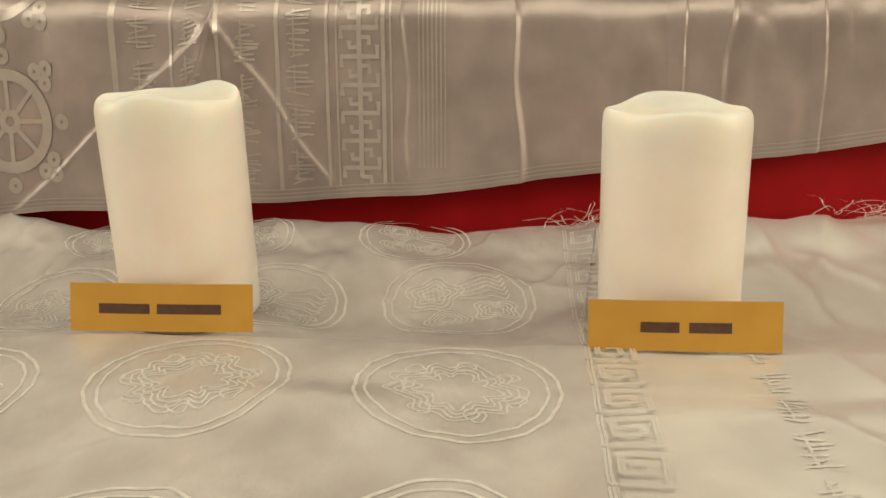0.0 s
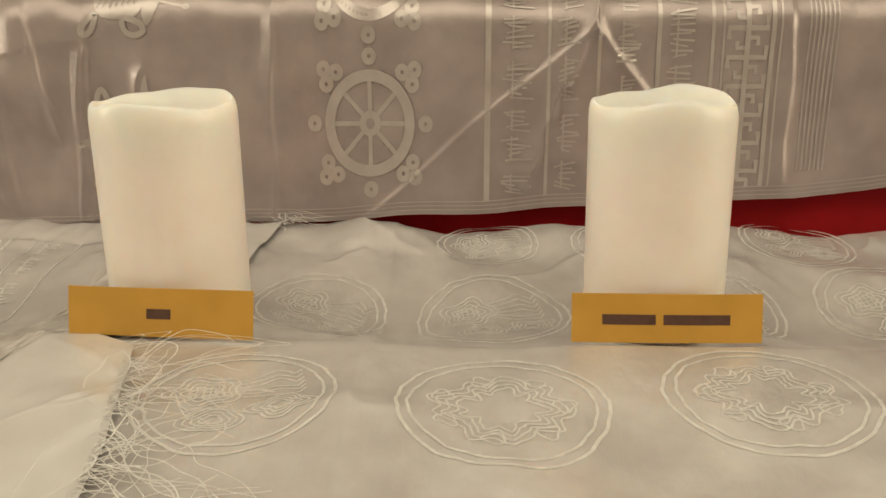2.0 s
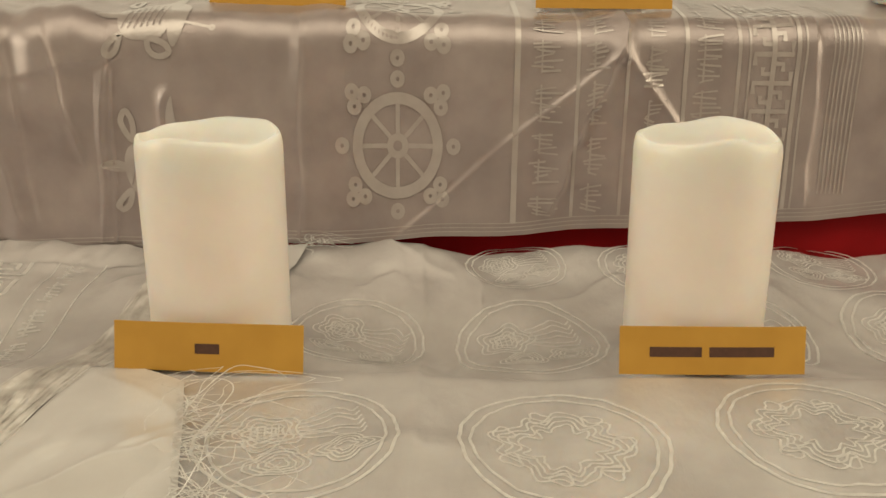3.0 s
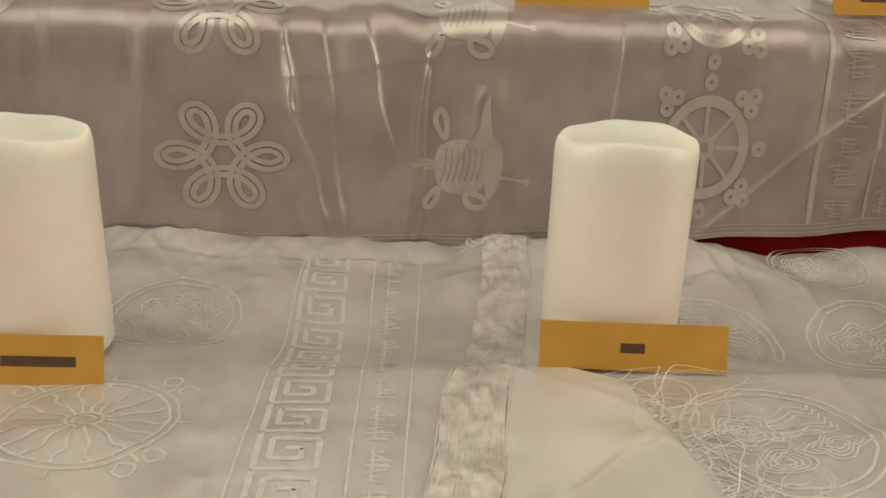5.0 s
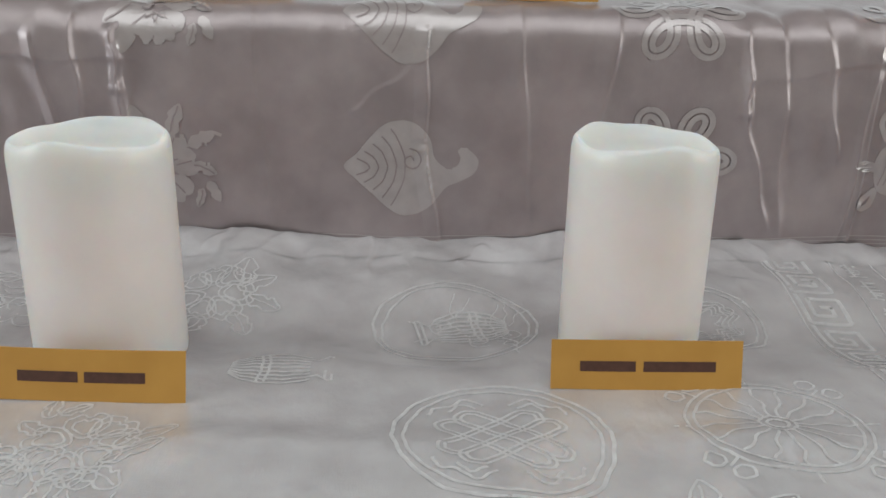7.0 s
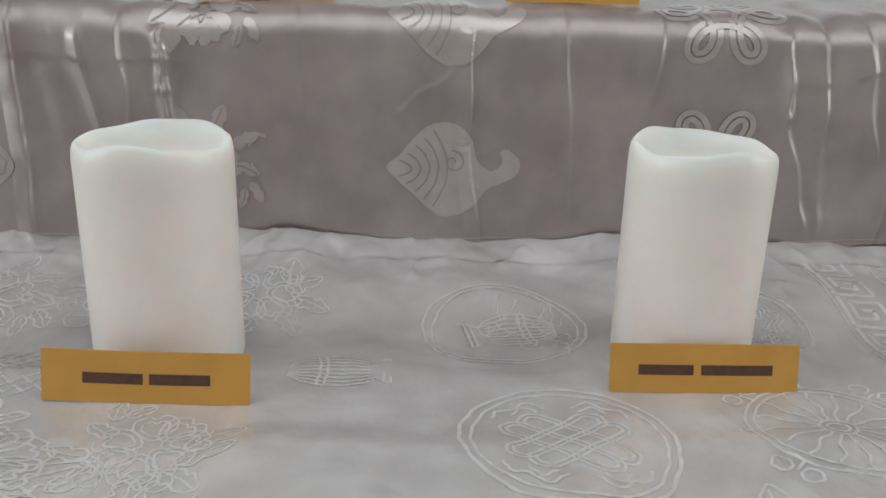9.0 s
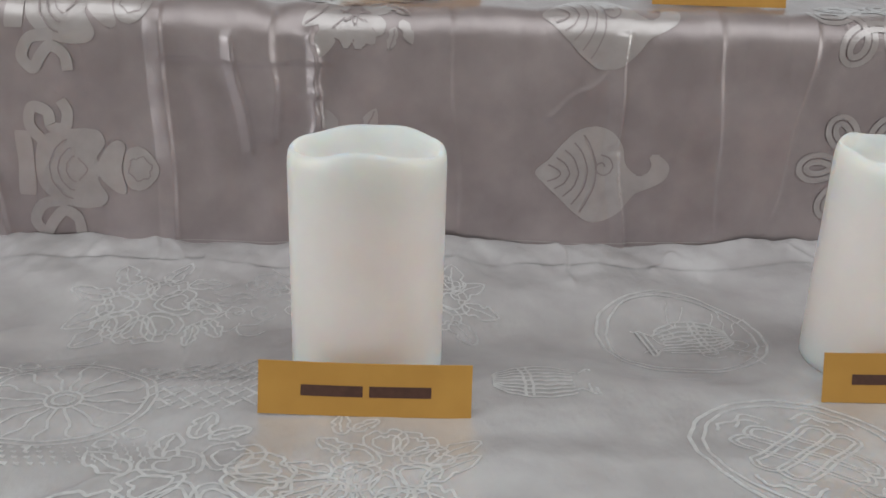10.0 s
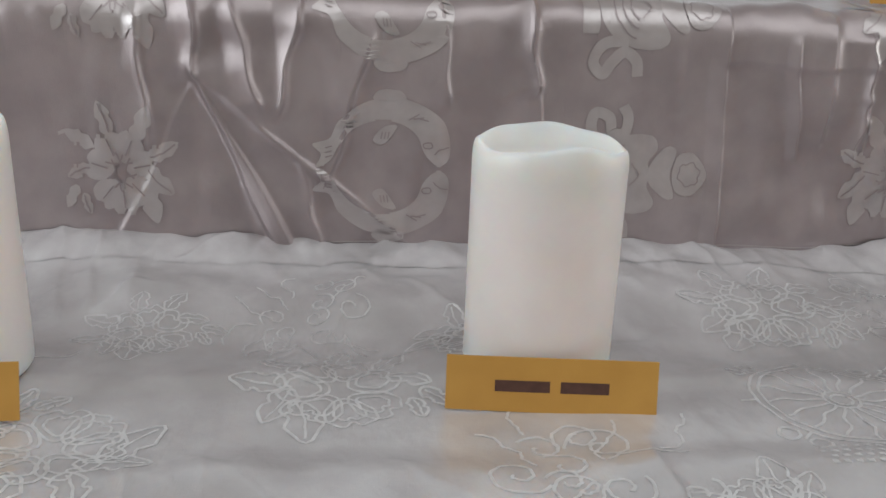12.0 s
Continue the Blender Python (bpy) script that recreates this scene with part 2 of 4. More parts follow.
# drape over the upper tier: s runs up the face, round the edge and back over the top
FACE_Y, BEND_S, BEND_R = 0.5335, 0.124, 0.020
RISER_FOLDS = [
    (-0.312, 0.010, -0.174, 0.128, 0.0015, 0.007),
    (-0.174, 0.128, -0.198, 0.075, 0.0020, 0.007),
    (-0.198, 0.075, -0.212, 0.028, 0.0019, 0.006),
    (-0.167, 0.122, -0.106, 0.033, 0.0022, 0.006),
    (-0.172, 0.155, -0.172, 0.122, 0.0030, 0.008),
    (0.004, 0.150, 0.011, 0.035, 0.0028, 0.010),
    (0.130, 0.150, 0.125, 0.070, 0.0030, 0.014),
    (-0.365, 0.140, -0.368, 0.012, 0.0015, 0.006),
    (-0.480, 0.130, -0.490, 0.010, 0.0020, 0.012),
    (-0.445, 0.100, -0.455, 0.060, 0.0015, 0.006),
    (-0.563, 0.135, -0.559, 0.085, 0.0024, 0.006),
    (-0.559, 0.085, -0.539, 0.018, 0.0018, 0.006),
    (-0.541, 0.140, -0.531, 0.018, 0.0016, 0.008),
    (-0.470, 0.120, -0.560, 0.105, 0.0008, 0.012),
    (-0.515, 0.135, -0.500, 0.060, 0.0020, 0.010),
    (-0.800, 0.085, -0.765, 0.110, 0.0012, 0.010),
    (-0.937, 0.130, -0.934, 0.095, 0.0036, 0.007),
    (-0.934, 0.095, -0.938, 0.060, 0.0030, 0.006),
    (-0.960, 0.140, -0.958, 0.070, 0.0022, 0.008),
    (-0.93, 0.112, -1.02, 0.114, 0.0012, 0.012),
    (-1.137, 0.145, -1.131, 0.095, 0.0045, 0.008),
    (-1.321, 0.150, -1.319, 0.099, 0.0045, 0.008),
    (-1.276, 0.003, -1.319, 0.099, 0.0030, 0.032),
    (-1.198, 0.003, -1.319, 0.099, 0.0022, 0.012),
    (-1.368, -0.002, -1.319, 0.099, 0.0011, 0.014),
    (-1.262, 0.050, -1.252, 0.003, 0.0022, 0.006),
    (-1.262, 0.140, -1.275, 0.080, 0.0040, 0.010),
    (-1.225, 0.120, -1.248, 0.040, 0.0030, 0.012),
    (-1.300, 0.140, -1.285, 0.085, 0.0030, 0.009),
    (-1.350, 0.130, -1.345, 0.060, 0.0030, 0.012),
    (-0.060, 0.150, -0.058, 0.040, 0.0012, 0.010),
    (-0.700, 0.150, -0.690, 0.020, 0.0010, 0.012),
    (-0.640, 0.150, -0.655, 0.030, 0.0012, 0.014),
    (-0.860, 0.150, -0.850, 0.020, 0.0010, 0.016),
    (-1.185, 0.150, -1.180, 0.090, 0.0020, 0.012),
]


PLEATS = [  # pressed satin bands: line, width, slope across
    (-0.758, 0.132, -0.759, 0.068, 0.0070, 0.50), (-0.7585, 0.062, -0.749, -0.005, 0.0070, 0.55),
    (-1.026, 0.140, -1.022, 0.000, 0.0085, 0.55), (0.178, 0.160, 0.183, 0.050, 0.0060, 0.70), (-0.937, 0.120, -0.934, 0.065, 0.0045, 0.70),
    (-0.482, 0.110, -0.487, 0.005, 0.0080, 0.35), (-1.131, 0.090, -1.118, 0.003, 0.0060, 0.6), (0.100, 0.150, 0.098, 0.045, 0.0090, 0.30),
    (-1.319, 0.099, -1.271, 0.000, -0.0130, 0.90), (-1.319, 0.099, -1.240, 0.000, -0.0600, 0.07), (-0.985, 0.125, -0.975, 0.060, 0.0050, 0.6), (-0.564, 0.122, -0.558, 0.085, 0.0035, 0.35),
]


def pleat(x, y, seg):
    x0, y0, x1, y1, w, slope = seg
    n = math.hypot(x1 - x0, y1 - y0)
    u = ((x - x0) * (x1 - x0) + (y - y0) * (y1 - y0)) / (n * n)
    d = -((x - x0) * (y1 - y0) - (y - y0) * (x1 - x0)) / n + 0.0008 * np.sin(u * 7)
    w = w if w > 0 else -w * np.clip(u, 0.03, 1.0)   # a negative width fans out from a point
    soft = 0.0013
    band = step((d + w / 2 + soft) / soft) * step((w / 2 + soft - d) / soft) * step((u + 0.06) / 0.08) * step((1.06 - u) / 0.08)
    return band * (0.0004 + 0.45 * slope * (d + w / 2))


def on_face(lift):
    def f(x, s):
        x, s = np.asarray(x, float), np.asarray(s, float)
        a = np.clip((s - BEND_S) / BEND_R, 0, 1.5)
        lean = 0.05 * np.minimum(s, BEND_S)
        y = FACE_Y + lean + BEND_R * (1 - np.cos(a)) + np.maximum(s - BEND_S - 1.5 * BEND_R, 0) * math.sin(1.5)
        z = np.minimum(s, BEND_S) + BEND_R * np.sin(a) + np.maximum(s - BEND_S - 1.5 * BEND_R, 0) * math.cos(1.5)
        d = 0.0014 * waves(x, s, 0.11, 6, 31) + 0.0006 * waves(x, s, 0.04, 8, 33, 0.5) + 0.00018 * waves(x, s, 0.018, 8, 35, 0.6)
        rough = sum(np.exp(-((x - c) / w) ** 2) for c, w in ((-0.54, 0.045), (-0.99, 0.06), (-1.30, 0.08), (0.13, 0.10), (-0.43, 0.03), (-1.14, 0.03)))
        d = d + rough * (0.0011 * waves(x, s, 0.035, 7, 41, 0.35) + 0.0005 * waves(x, s, 0.014, 7, 43, 0.4))
        d = d + 0.0009 * np.abs(waves(x, s, 0.06, 5, 45, 0.3)) * step((s - 0.085) / 0.04)
        for c in RISER_FOLDS:
            d = d + 1.45 * crease(x, s, c, 0.0018)
        for c in PLEATS:
            d = d + pleat(x, s, c)
        d = d + lift + 0.001
        return np.stack([x, y - np.cos(a) * d, z + np.sin(a) * d], -1)
    return f


LAYERS = [0]


def layered(P):
    """Lifts each woven piece a hair above the last, so that crossings lie over one another."""
    LAYERS[0] += 1
    return P + np.array([0.0, -0.00003, 0.000008]) * (LAYERS[0] % 12)


def ribbon(bm, pts, w, f, closed=False, apart=False):
    """A flat woven line of width w along 2D points, laid on the cloth f."""
    p = np.asarray(pts, float)
    if closed:
        p = np.vstack([p, p[:1]])
    if len(p) > 6 and 0.018 < w < 0.055:
        k = np.arange(len(p))
        p[:, 0] += 0.22 * w * np.sin(k * 1.9 + p[0, 1] * 9)
        p[:, 1] += 0.22 * w * np.sin(k * 1.3 + p[0, 0] * 7)
        if closed:
            p[-1] = p[0]
    t = np.gradient(p, axis=0)
    if closed:
        t[0] = t[-1] = p[1] - p[-2]
    t /= np.maximum(np.linalg.norm(t, axis=1), 1e-9)[:, None]
    nrm = np.stack([-t[:, 1], t[:, 0]], -1) * w / 2
    a, b = p + nrm, p - nrm
    if apart:
        A, B = f(a[:, 0], a[:, 1]), f(b[:, 0], b[:, 1])
    else:
        A, B = np.split(f(np.concatenate([a[:, 0], b[:, 0]]), np.concatenate([a[:, 1], b[:, 1]])), 2)
    A, B = np.split(layered(np.concatenate([A, B])), 2)
    va, vb = [bm.verts.new(q) for q in A], [bm.verts.new(q) for q in B]
    for i in range(len(p) - 1):
        bm.faces.new((va[i], vb[i], vb[i + 1], va[i + 1]))


def fill(bm, pts, f, rise=0.0007, run=0.003):
    """A woven patch inside a closed 2D outline, laid on the cloth f in narrow rows."""
    p = np.asarray(pts, float)
    q = np.roll(p, -1, 0)
    lo, hi = p[:, 1].min(), p[:, 1].max()
    n = max(2, int((hi - lo) / rise))
    ys = np.linspace(lo + 1e-6, hi - 1e-6, n + 1)
    rows, todo = [], []
    for y in ys:
        hit = (p[:, 1] <= y) != (q[:, 1] <= y)
        xs = p[hit, 0] + (y - p[hit, 1]) / (q[hit, 1] - p[hit, 1]) * (q[hit, 0] - p[hit, 0])
        rows.append(np.sort(xs))
    for k in range(n):
        if len(rows[k]) != len(rows[k + 1]):
            wide = rows[k] if len(rows[k]) > len(rows[k + 1]) else rows[k + 1]
            rows_k, rows_n = wide, wide
        else:
            rows_k, rows_n = rows[k], rows[k + 1]
        for i in range(0, len(rows_k) - 1, 2):
            m = max(1, int((rows_k[i + 1] - rows_k[i]) / run))
            u = np.linspace(0, 1, m + 1)
            x0 = rows_k[i] + u * (rows_k[i + 1] - rows_k[i])
            x1 = rows_n[i] + u * (rows_n[i + 1] - rows_n[i])
            todo.append((x0, np.full(m + 1, ys[k]), x1, np.full(m + 1, ys[k + 1])))
    if not todo:
        return
    P = f(np.concatenate([np.concatenate((t[0], t[2])) for t in todo]), np.concatenate([np.concatenate((t[1], t[3])) for t in todo]))
    P = layered(P)
    at = 0
    for t in todo:
        m = len(t[0])
        va, vb = [bm.verts.new(v) for v in P[at:at + m]], [bm.verts.new(v) for v in P[at + m:at + 2 * m]]
        at += 2 * m
        for j in range(m - 1):
            bm.faces.new((va[j], va[j + 1], vb[j + 1], vb[j]))


def ring(cx, cy, r, n=48, wob=0.0, lobes=0, phase=0.0, ry=None):
    a = np.linspace(0, 2 * math.pi, n, endpoint=False)
    rr = 1 + wob * np.sin(lobes * a + phase)
    return np.stack([cx + r * rr * np.cos(a), cy + (ry or r) * rr * np.sin(a)], -1)


def bend(pts, n=8):
    """Rounds a rough 2D line into a smooth one."""
    p = np.asarray(pts, float)
    e = np.vstack([2 * p[0] - p[1], p, 2 * p[-1] - p[-2]])
    out = []
    for i in range(1, len(e) - 2):
        for u in np.linspace(0, 1, n, endpoint=False):
            a, b, c, d = e[i - 1], e[i], e[i + 1], e[i + 2]
            out.append(0.5 * (2 * b + (c - a) * u + (2 * a - 5 * b + 4 * c - d) * u ** 2 + (3 * b - a - 3 * c + d) * u ** 3))
    return np.array(out + [p[-1]])


def loop(pts, n=6):
    p = np.asarray(pts, float)
    q = np.vstack([p[-1:], p, p[:2]])
    return bend(q, n)[n:-n - 1]


# ---- setting ----
def wall(name, lo, hi, mat):
    bm = bmesh.new()
    box(bm, lo, hi)
    return tagged(part(name, bm, mat, smooth=False), kind="structure")


wall("floor", (-4, -3, -0.9), (3, 3, -0.8), FLOOR)
wall("ceiling", (-4, -3, 1.55), (3, 3, 1.65), PAINT)
wall("wall_south", (-4, -2.6, -0.8), (3, -2.5, 1.55), PAINT)


def side_wall(name, x0, x1):
    """A side wall with one tall opening for its added lamp."""
    bm = bmesh.new()
    for lo, hi in (((x0, -2.5, -0.8), (x1, -1.0, 1.55)), ((x0, 0.8, -0.8), (x1, 2.0, 1.55)), ((x0, -1.0, -0.8), (x1, 0.8, -0.1)), ((x0, -1.0, 1.4), (x1, 0.8, 1.55))):
        box(bm, lo, hi)
    return tagged(part(name, bm, PAINT, smooth=False), kind="structure")


# The opening is made only to let the added back lamp through.
bm = bmesh.new()
for lo, hi in (((-4, 2.0, -0.8), (3, 2.1, 0.40)), ((-4, 2.0, 1.34), (3, 2.1, 1.55)), ((-4, 2.0, 0.40), (-2.45, 2.1, 1.34)), ((1.4, 2.0, 0.40), (3, 2.1, 1.34))):
    box(bm, lo, hi)
tagged(part("wall_north", bm, WALL_RED, smooth=False), kind="structure")
side_wall("wall_west", -3.6, -3.5)
side_wall("wall_east", 2.4, 2.5)

LEFT, RIGHT = -1.62, 0.42
altar = thing("altar_steps", (0, 0, -0.8), "stepped altar draped in plain red cloth", "altar")
bm = bmesh.new()
box(bm, (LEFT - 0.2, 0.02, 0.0), (RIGHT + 0.2, 0.56, 0.768))
bmesh.ops.bevel(bm, geom=bm.edges[:], offset=0.006, segments=3, affect="EDGES")
part("lower_step", bm, RED, altar)
bm = bmesh.new()
box(bm, (LEFT - 0.2, 0.5435, 0.0), (RIGHT + 0.2, 1.2, 0.9375))
bmesh.ops.bevel(bm, geom=bm.edges[:], offset=0.012, segments=4, affect="EDGES")
part("upper_step", bm, RED, altar)


# ---- silk scarves ----
def sheet(name, mat, xl, xr, y0, y1, lift, label, cols, rows, f=on_table):
    """A scarf between two edge lines xl(v), xr(v); y0(x), y1(x) are its ends."""
    u, v = np.meshgrid(np.linspace(0, 1, cols), np.linspace(0, 1, rows))
    x = xl(v) + u * (xr(v) - xl(v))
    y = y0(x) + v * (y1(x) - y0(x))
    t = thing(name, (0, 0, 0), label, "silk scarf", "silk scarves on the altar")
    cloth_part("weave", x, y, f(lift), mat, t)
    return t


def back_edge(x):
    return 0.5325 + 0.0012 * np.sin(x * 31) + 0.0010 * np.sin(x * 83 + 1)


def flat(c):
    return lambda x: c + 0 * x


# silk over the upper step, its lower hem rising towards one end
def hem_line(x):
    return np.interp(x, [-1.7, -0.5, -0.312, -0.157, -0.051, 0.011, 0.06, 0.151, 0.224, 0.4], [-0.004, 0.0, 0.010, 0.019, 0.025, 0.033, 0.040, 0.049, 0.059, 0.075]) + 0.0008 * np.sin(x * 60)


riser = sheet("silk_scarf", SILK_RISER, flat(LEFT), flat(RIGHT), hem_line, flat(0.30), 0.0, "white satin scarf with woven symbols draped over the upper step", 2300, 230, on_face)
right_scarf = sheet("silk_scarf", SILK, lambda v: -0.52 + 0 * v, lambda v: 0.062 - 0.03 * np.sin(v * 3) + 0.012 * (1 - v), flat(0.06), back_edge, 0.0, "white silk scarf with stitched medallions lying on the lower step", 380, 260)
far_scarf = sheet("silk_scarf", HEM, flat(0.0), flat(RIGHT), flat(0.06), lambda x: back_edge(x) + 0.003, -0.0022, "rumpled white silk scarf under its neighbour", 180, 200)


def strip_edge(v):
    y = 0.06 + v * 0.47
    return np.interp(y, [0.06, 0.265, 0.345, 0.39, 0.415, 0.54], [-0.463, -0.451, -0.441, -0.431, -0.425, -0.410])


left_scarf = sheet("silk_scarf", SILK, flat(LEFT), strip_edge, flat(0.06), back_edge, 0.0022, "white silk scarf with woven fret band and frayed end", 800, 260)

# a doubled hem along the back of the step
u, v = np.meshgrid(np.linspace(0, 1, 900), np.linspace(0, 1, 24))
x = LEFT + u * (-0.46 - LEFT)
y0 = 0.503 + 0.0016 * np.sin(x * 23) + 0.0012 * np.sin(x * 61 + 2)


def puckered(x, y):
    p = on_table(0.0025)(x, y)
    p[..., 2] += 0.00035 * np.abs(waves(x, y, 0.03, 6, 61, 0.3)) * step((y - 0.504) / 0.008)
    return p


cloth_part("back_hem", x, y0 + v * (back_edge(x) - 0.0005 - y0), puckered, SILK, left_scarf, "doubled silk hem with small puckers")

# the frayed end: open warp threads, then a plain hem that ends in loose fringe
bm = bmesh.new()
f = on_table(0.0036)
rng = np.random.RandomState(11)
for k in range(34):
    off = k / 33
    yy = np.linspace(0.10, 0.532, 90)
    base = np.interp(yy, [0.06, 0.265, 0.345, 0.39, 0.415, 0.54], [-0.492, -0.480, -0.470, -0.460, -0.454, -0.439])
    xx = base + off * 0.027 + 0.0022 * np.sin(yy * rng.uniform(25, 60) + rng.uniform(0, 6)) * rng.uniform(0.3, 1)
    z = f(xx, yy)
    z[:, 2] += 0.0004 * np.sin(yy * rng.uniform(20, 70) + k) ** 2
    ribbon(bm, np.stack([xx, yy], -1), rng.uniform(0.0003, 0.0007), lambda x, y, z=z: np.stack([x, y, np.interp(y, z[:, 1], z[:, 2])], -1))
u, v = np.meshgrid(np.linspace(0, 1, 70), np.linspace(0, 1, 420))
yb = 0.10 + v * 0.432
xb = np.interp(yb, [0.06, 0.265, 0.345, 0.39, 0.415, 0.54], [-0.492, -0.480, -0.470, -0.460, -0.454, -0.439]) + u * 0.027 + 0.0012 * np.sin(yb * 70)


def ruffled(x, y):
    p = on_table(0.0030)(x, y)
    p[..., 2] += 0.0008 * np.abs(waves(x, y, 0.012, 6, 51, 0.35)) * step((waves(x, y, 0.07, 4, 53, 1.5) + 0.8) / 1.2) + 0.00014 * waves(x, y, 0.004, 6, 55, 0.08) + 0.0006 * np.abs(waves(x, y, 0.030, 5, 57, 0.8))
    return p


cloth_part("open_weave_band", xb, yb, ruffled, FRAY, left_scarf, "glossy ruffled band of unwoven silk")
part("open_warp_threads", bm, FRAY, left_scarf, "loose glossy frayed threads")


def hem_right(v):
    y = 0.06 + v * 0.325
    return np.interp(y, [0.06, 0.273, 0.307, 0.353, 0.366, 0.385], [-0.35, -0.371, -0.379, -0.391, -0.412, -0.436])


u, v = np.meshgrid(np.linspace(0, 1, 50), np.linspace(0, 1, 140))
y = 0.06 + v * 0.325
xl = np.interp(y, [0.06, 0.265, 0.345, 0.39], [-0.466, -0.453, -0.443, -0.438])
cloth_part("plain_hem", xl + u * (hem_right(v) - xl), y, on_table(0.0034), HEM, left_scarf, "plain bright white hem")
u, v = np.meshgrid(np.linspace(0, 1, 30), np.linspace(0, 1, 60))
y = 0.375 + v * 0.153
xl = np.interp(y, [0.375, 0.54], [-0.445, -0.411])
cloth_part("plain_hem", xl + u * (np.interp(y, [0.375, 0.40, 0.47, 0.53], [-0.395, -0.385, -0.370, -0.362]) - xl), y, on_table(0.0029), HEM, left_scarf, "plain bright white hem")

bm = bmesh.new()
for k in range(150):
    v0 = rng.uniform(0.45, 0.90)
    y0 = 0.06 + v0 * 0.325
    x0 = float(hem_right(np.array(v0)))
    n = rng.randint(6, 9)
    length = rng.uniform(0.008, 0.022) if k < 90 else rng.uniform(0.04, 0.085)
    ang = rng.uniform(-0.9, 0.7)
    pts = [(x0 - 0.003, y0)]
    for i in range(n):
        ang += rng.uniform(-0.7, 0.7) if k >= 90 else rng.uniform(-0.25, 0.25)
        pts.append((pts[-1][0] + math.cos(ang) * length / n, min(0.3555, pts[-1][1] + math.sin(ang) * length / n)))
    up = rng.uniform(0.002, 0.006)
    g = on_table(0.0037)

    def f(x, y, g=g, up=up, k=k):
        p = g(x, y)
        m = len(p)
        p[:, 2] += up * np.sin(np.linspace(0, 3.14, m)) * (1.0 if k >= 90 else 0.3) + 0.0004
        return p
    ribbon(bm, bend(pts, 5), rng.uniform(0.0003, 0.0006), f, apart=True)
part("fringe", bm, THREAD, left_scarf, "loose tangled white fringe threads")


# ---- woven and stitched patterns ----
def pattern(name, parent, mat, draw, label=""):
    bm = bmesh.new()
    draw(bm)
    bmesh.ops.remove_doubles(bm, verts=bm.verts[:], dist=0.00001)
    return part(name, bm, mat, parent, label)


TABLE_UP, FACE_UP = on_table(0.00012), on_face(0.00030)
LEFT_UP = on_table(0.00232)


def placed(f, cx, cy, k, turn=0.0):
    """The cloth f seen in a motif's own coordinates."""
    c, s_ = math.cos(turn), math.sin(turn)
    kx, ky = k if isinstance(k, tuple) else (k, k)
    return lambda x, y: f(cx + kx * (c * x - s_ * y), cy + ky * (s_ * x + c * y))


def medallion(bm, f, seed, w=0.029, rings=True):
    rng = np.random.RandomState(seed)
    if rings:
        ribbon(bm, ring(0, 0, 1.0, 64, 0.012, 5, seed), w * 1.3, f, True)
        ribbon(bm, ring(0, 0, 0.88, 64, 0.012, 4, seed), w * 1.1, f, True)
    if seed % 3 == 1:    # a wreath of nested clouds round an empty heart
        for g in (1.0, 0.86, 0.72, 0.58):
            a = np.linspace(0, 2 * math.pi, 100, endpoint=False)
            r = 0.62 * g + 0.055 * np.sin(9 * a + seed) + 0.05 * np.sin(4 * a + 2 * seed) + 0.03 * np.sin(14 * a + g * 4)
            ribbon(bm, np.stack([r * np.cos(a), 0.9 * r * np.sin(a)], -1), w * 0.85, f, True)
        for k in range(7):
            a = k * 0.8976 + seed
            ribbon(bm, ring(0.60 * math.cos(a), 0.54 * math.sin(a), 0.10, 18, 0.2, 3, a), w * 0.8, f, True)
        return
    # a blossom on one side with nested contours, its stems and leaves running to the other
    for g in (1.0, 0.78, 0.56, 0.34):
        ribbon(bm, ring(-0.30, 0.20, 0.36 * g, 54, 0.15, 5, seed, 0.32 * g), w * 0.85, f, True)
        ribbon(bm, ring(-0.24, -0.38, 0.30 * g, 44, 0.16, 3, seed * 2, 0.20 * g), w * 0.8, f, True)
        ribbon(bm, ring(0.42, -0.34, 0.30 * g, 44, 0.20, 4, seed * 3, 0.20 * g), w * 0.8, f, True)
    for k in range(6):
        y0 = -0.05 + 0.09 * k
        ribbon(bm, bend([(0.02, 0.05 + y0 * 0.7), (0.24, y0), (0.46, y0 * 1.25 + rng.uniform(-0.04, 0.04)), (0.62, y0 * 1.1 - 0.05), (0.70, y0 + 0.06)], 6), w * 0.8, f)
    for k in range(5):
        ribbon(bm, [(-0.46 + 0.07 * k, 0.06), (-0.42 + 0.07 * k, 0.34)], w * 0.55, f)
        ribbon(bm, [(-0.48, 0.08 + 0.06 * k), (-0.12, 0.06 + 0.07 * k)], w * 0.55, f)


def scroll(bm, f, seed, w=0.030):
    rng = np.random.RandomState(seed)
    for k in range(9):
        a, r = rng.uniform(0, 6.28), rng.uniform(0.2, 0.85)
        cx, cy = r * math.cos(a), r * math.sin(a)
        th = np.linspace(0, rng.uniform(5, 9), 34)
        rr = 0.04 + 0.035 * th * rng.uniform(0.6, 1)
        ribbon(bm, np.stack([cx + rr * np.cos(th + a), cy + rr * np.sin(th + a)], -1), w, f)
    for k in range(12):
        a, r = rng.uniform(0, 6.28), rng.uniform(0.1, 0.9)
        p0 = np.array([r * math.cos(a), r * math.sin(a)])
        pts = [p0]
        for i in range(5):
            a += rng.uniform(-0.9, 0.9)
            pts.append(pts[-1] + 0.16 * np.array([math.cos(a), math.sin(a)]))
        ribbon(bm, bend(pts, 5), w * 0.9, f)


def turned_about(pts, cx, cy, a):
    p, c, s_ = np.asarray(pts, float), math.cos(a), math.sin(a)
    return np.stack([cx + c * p[:, 0] - s_ * p[:, 1], cy + s_ * p[:, 0] + c * p[:, 1]], -1)


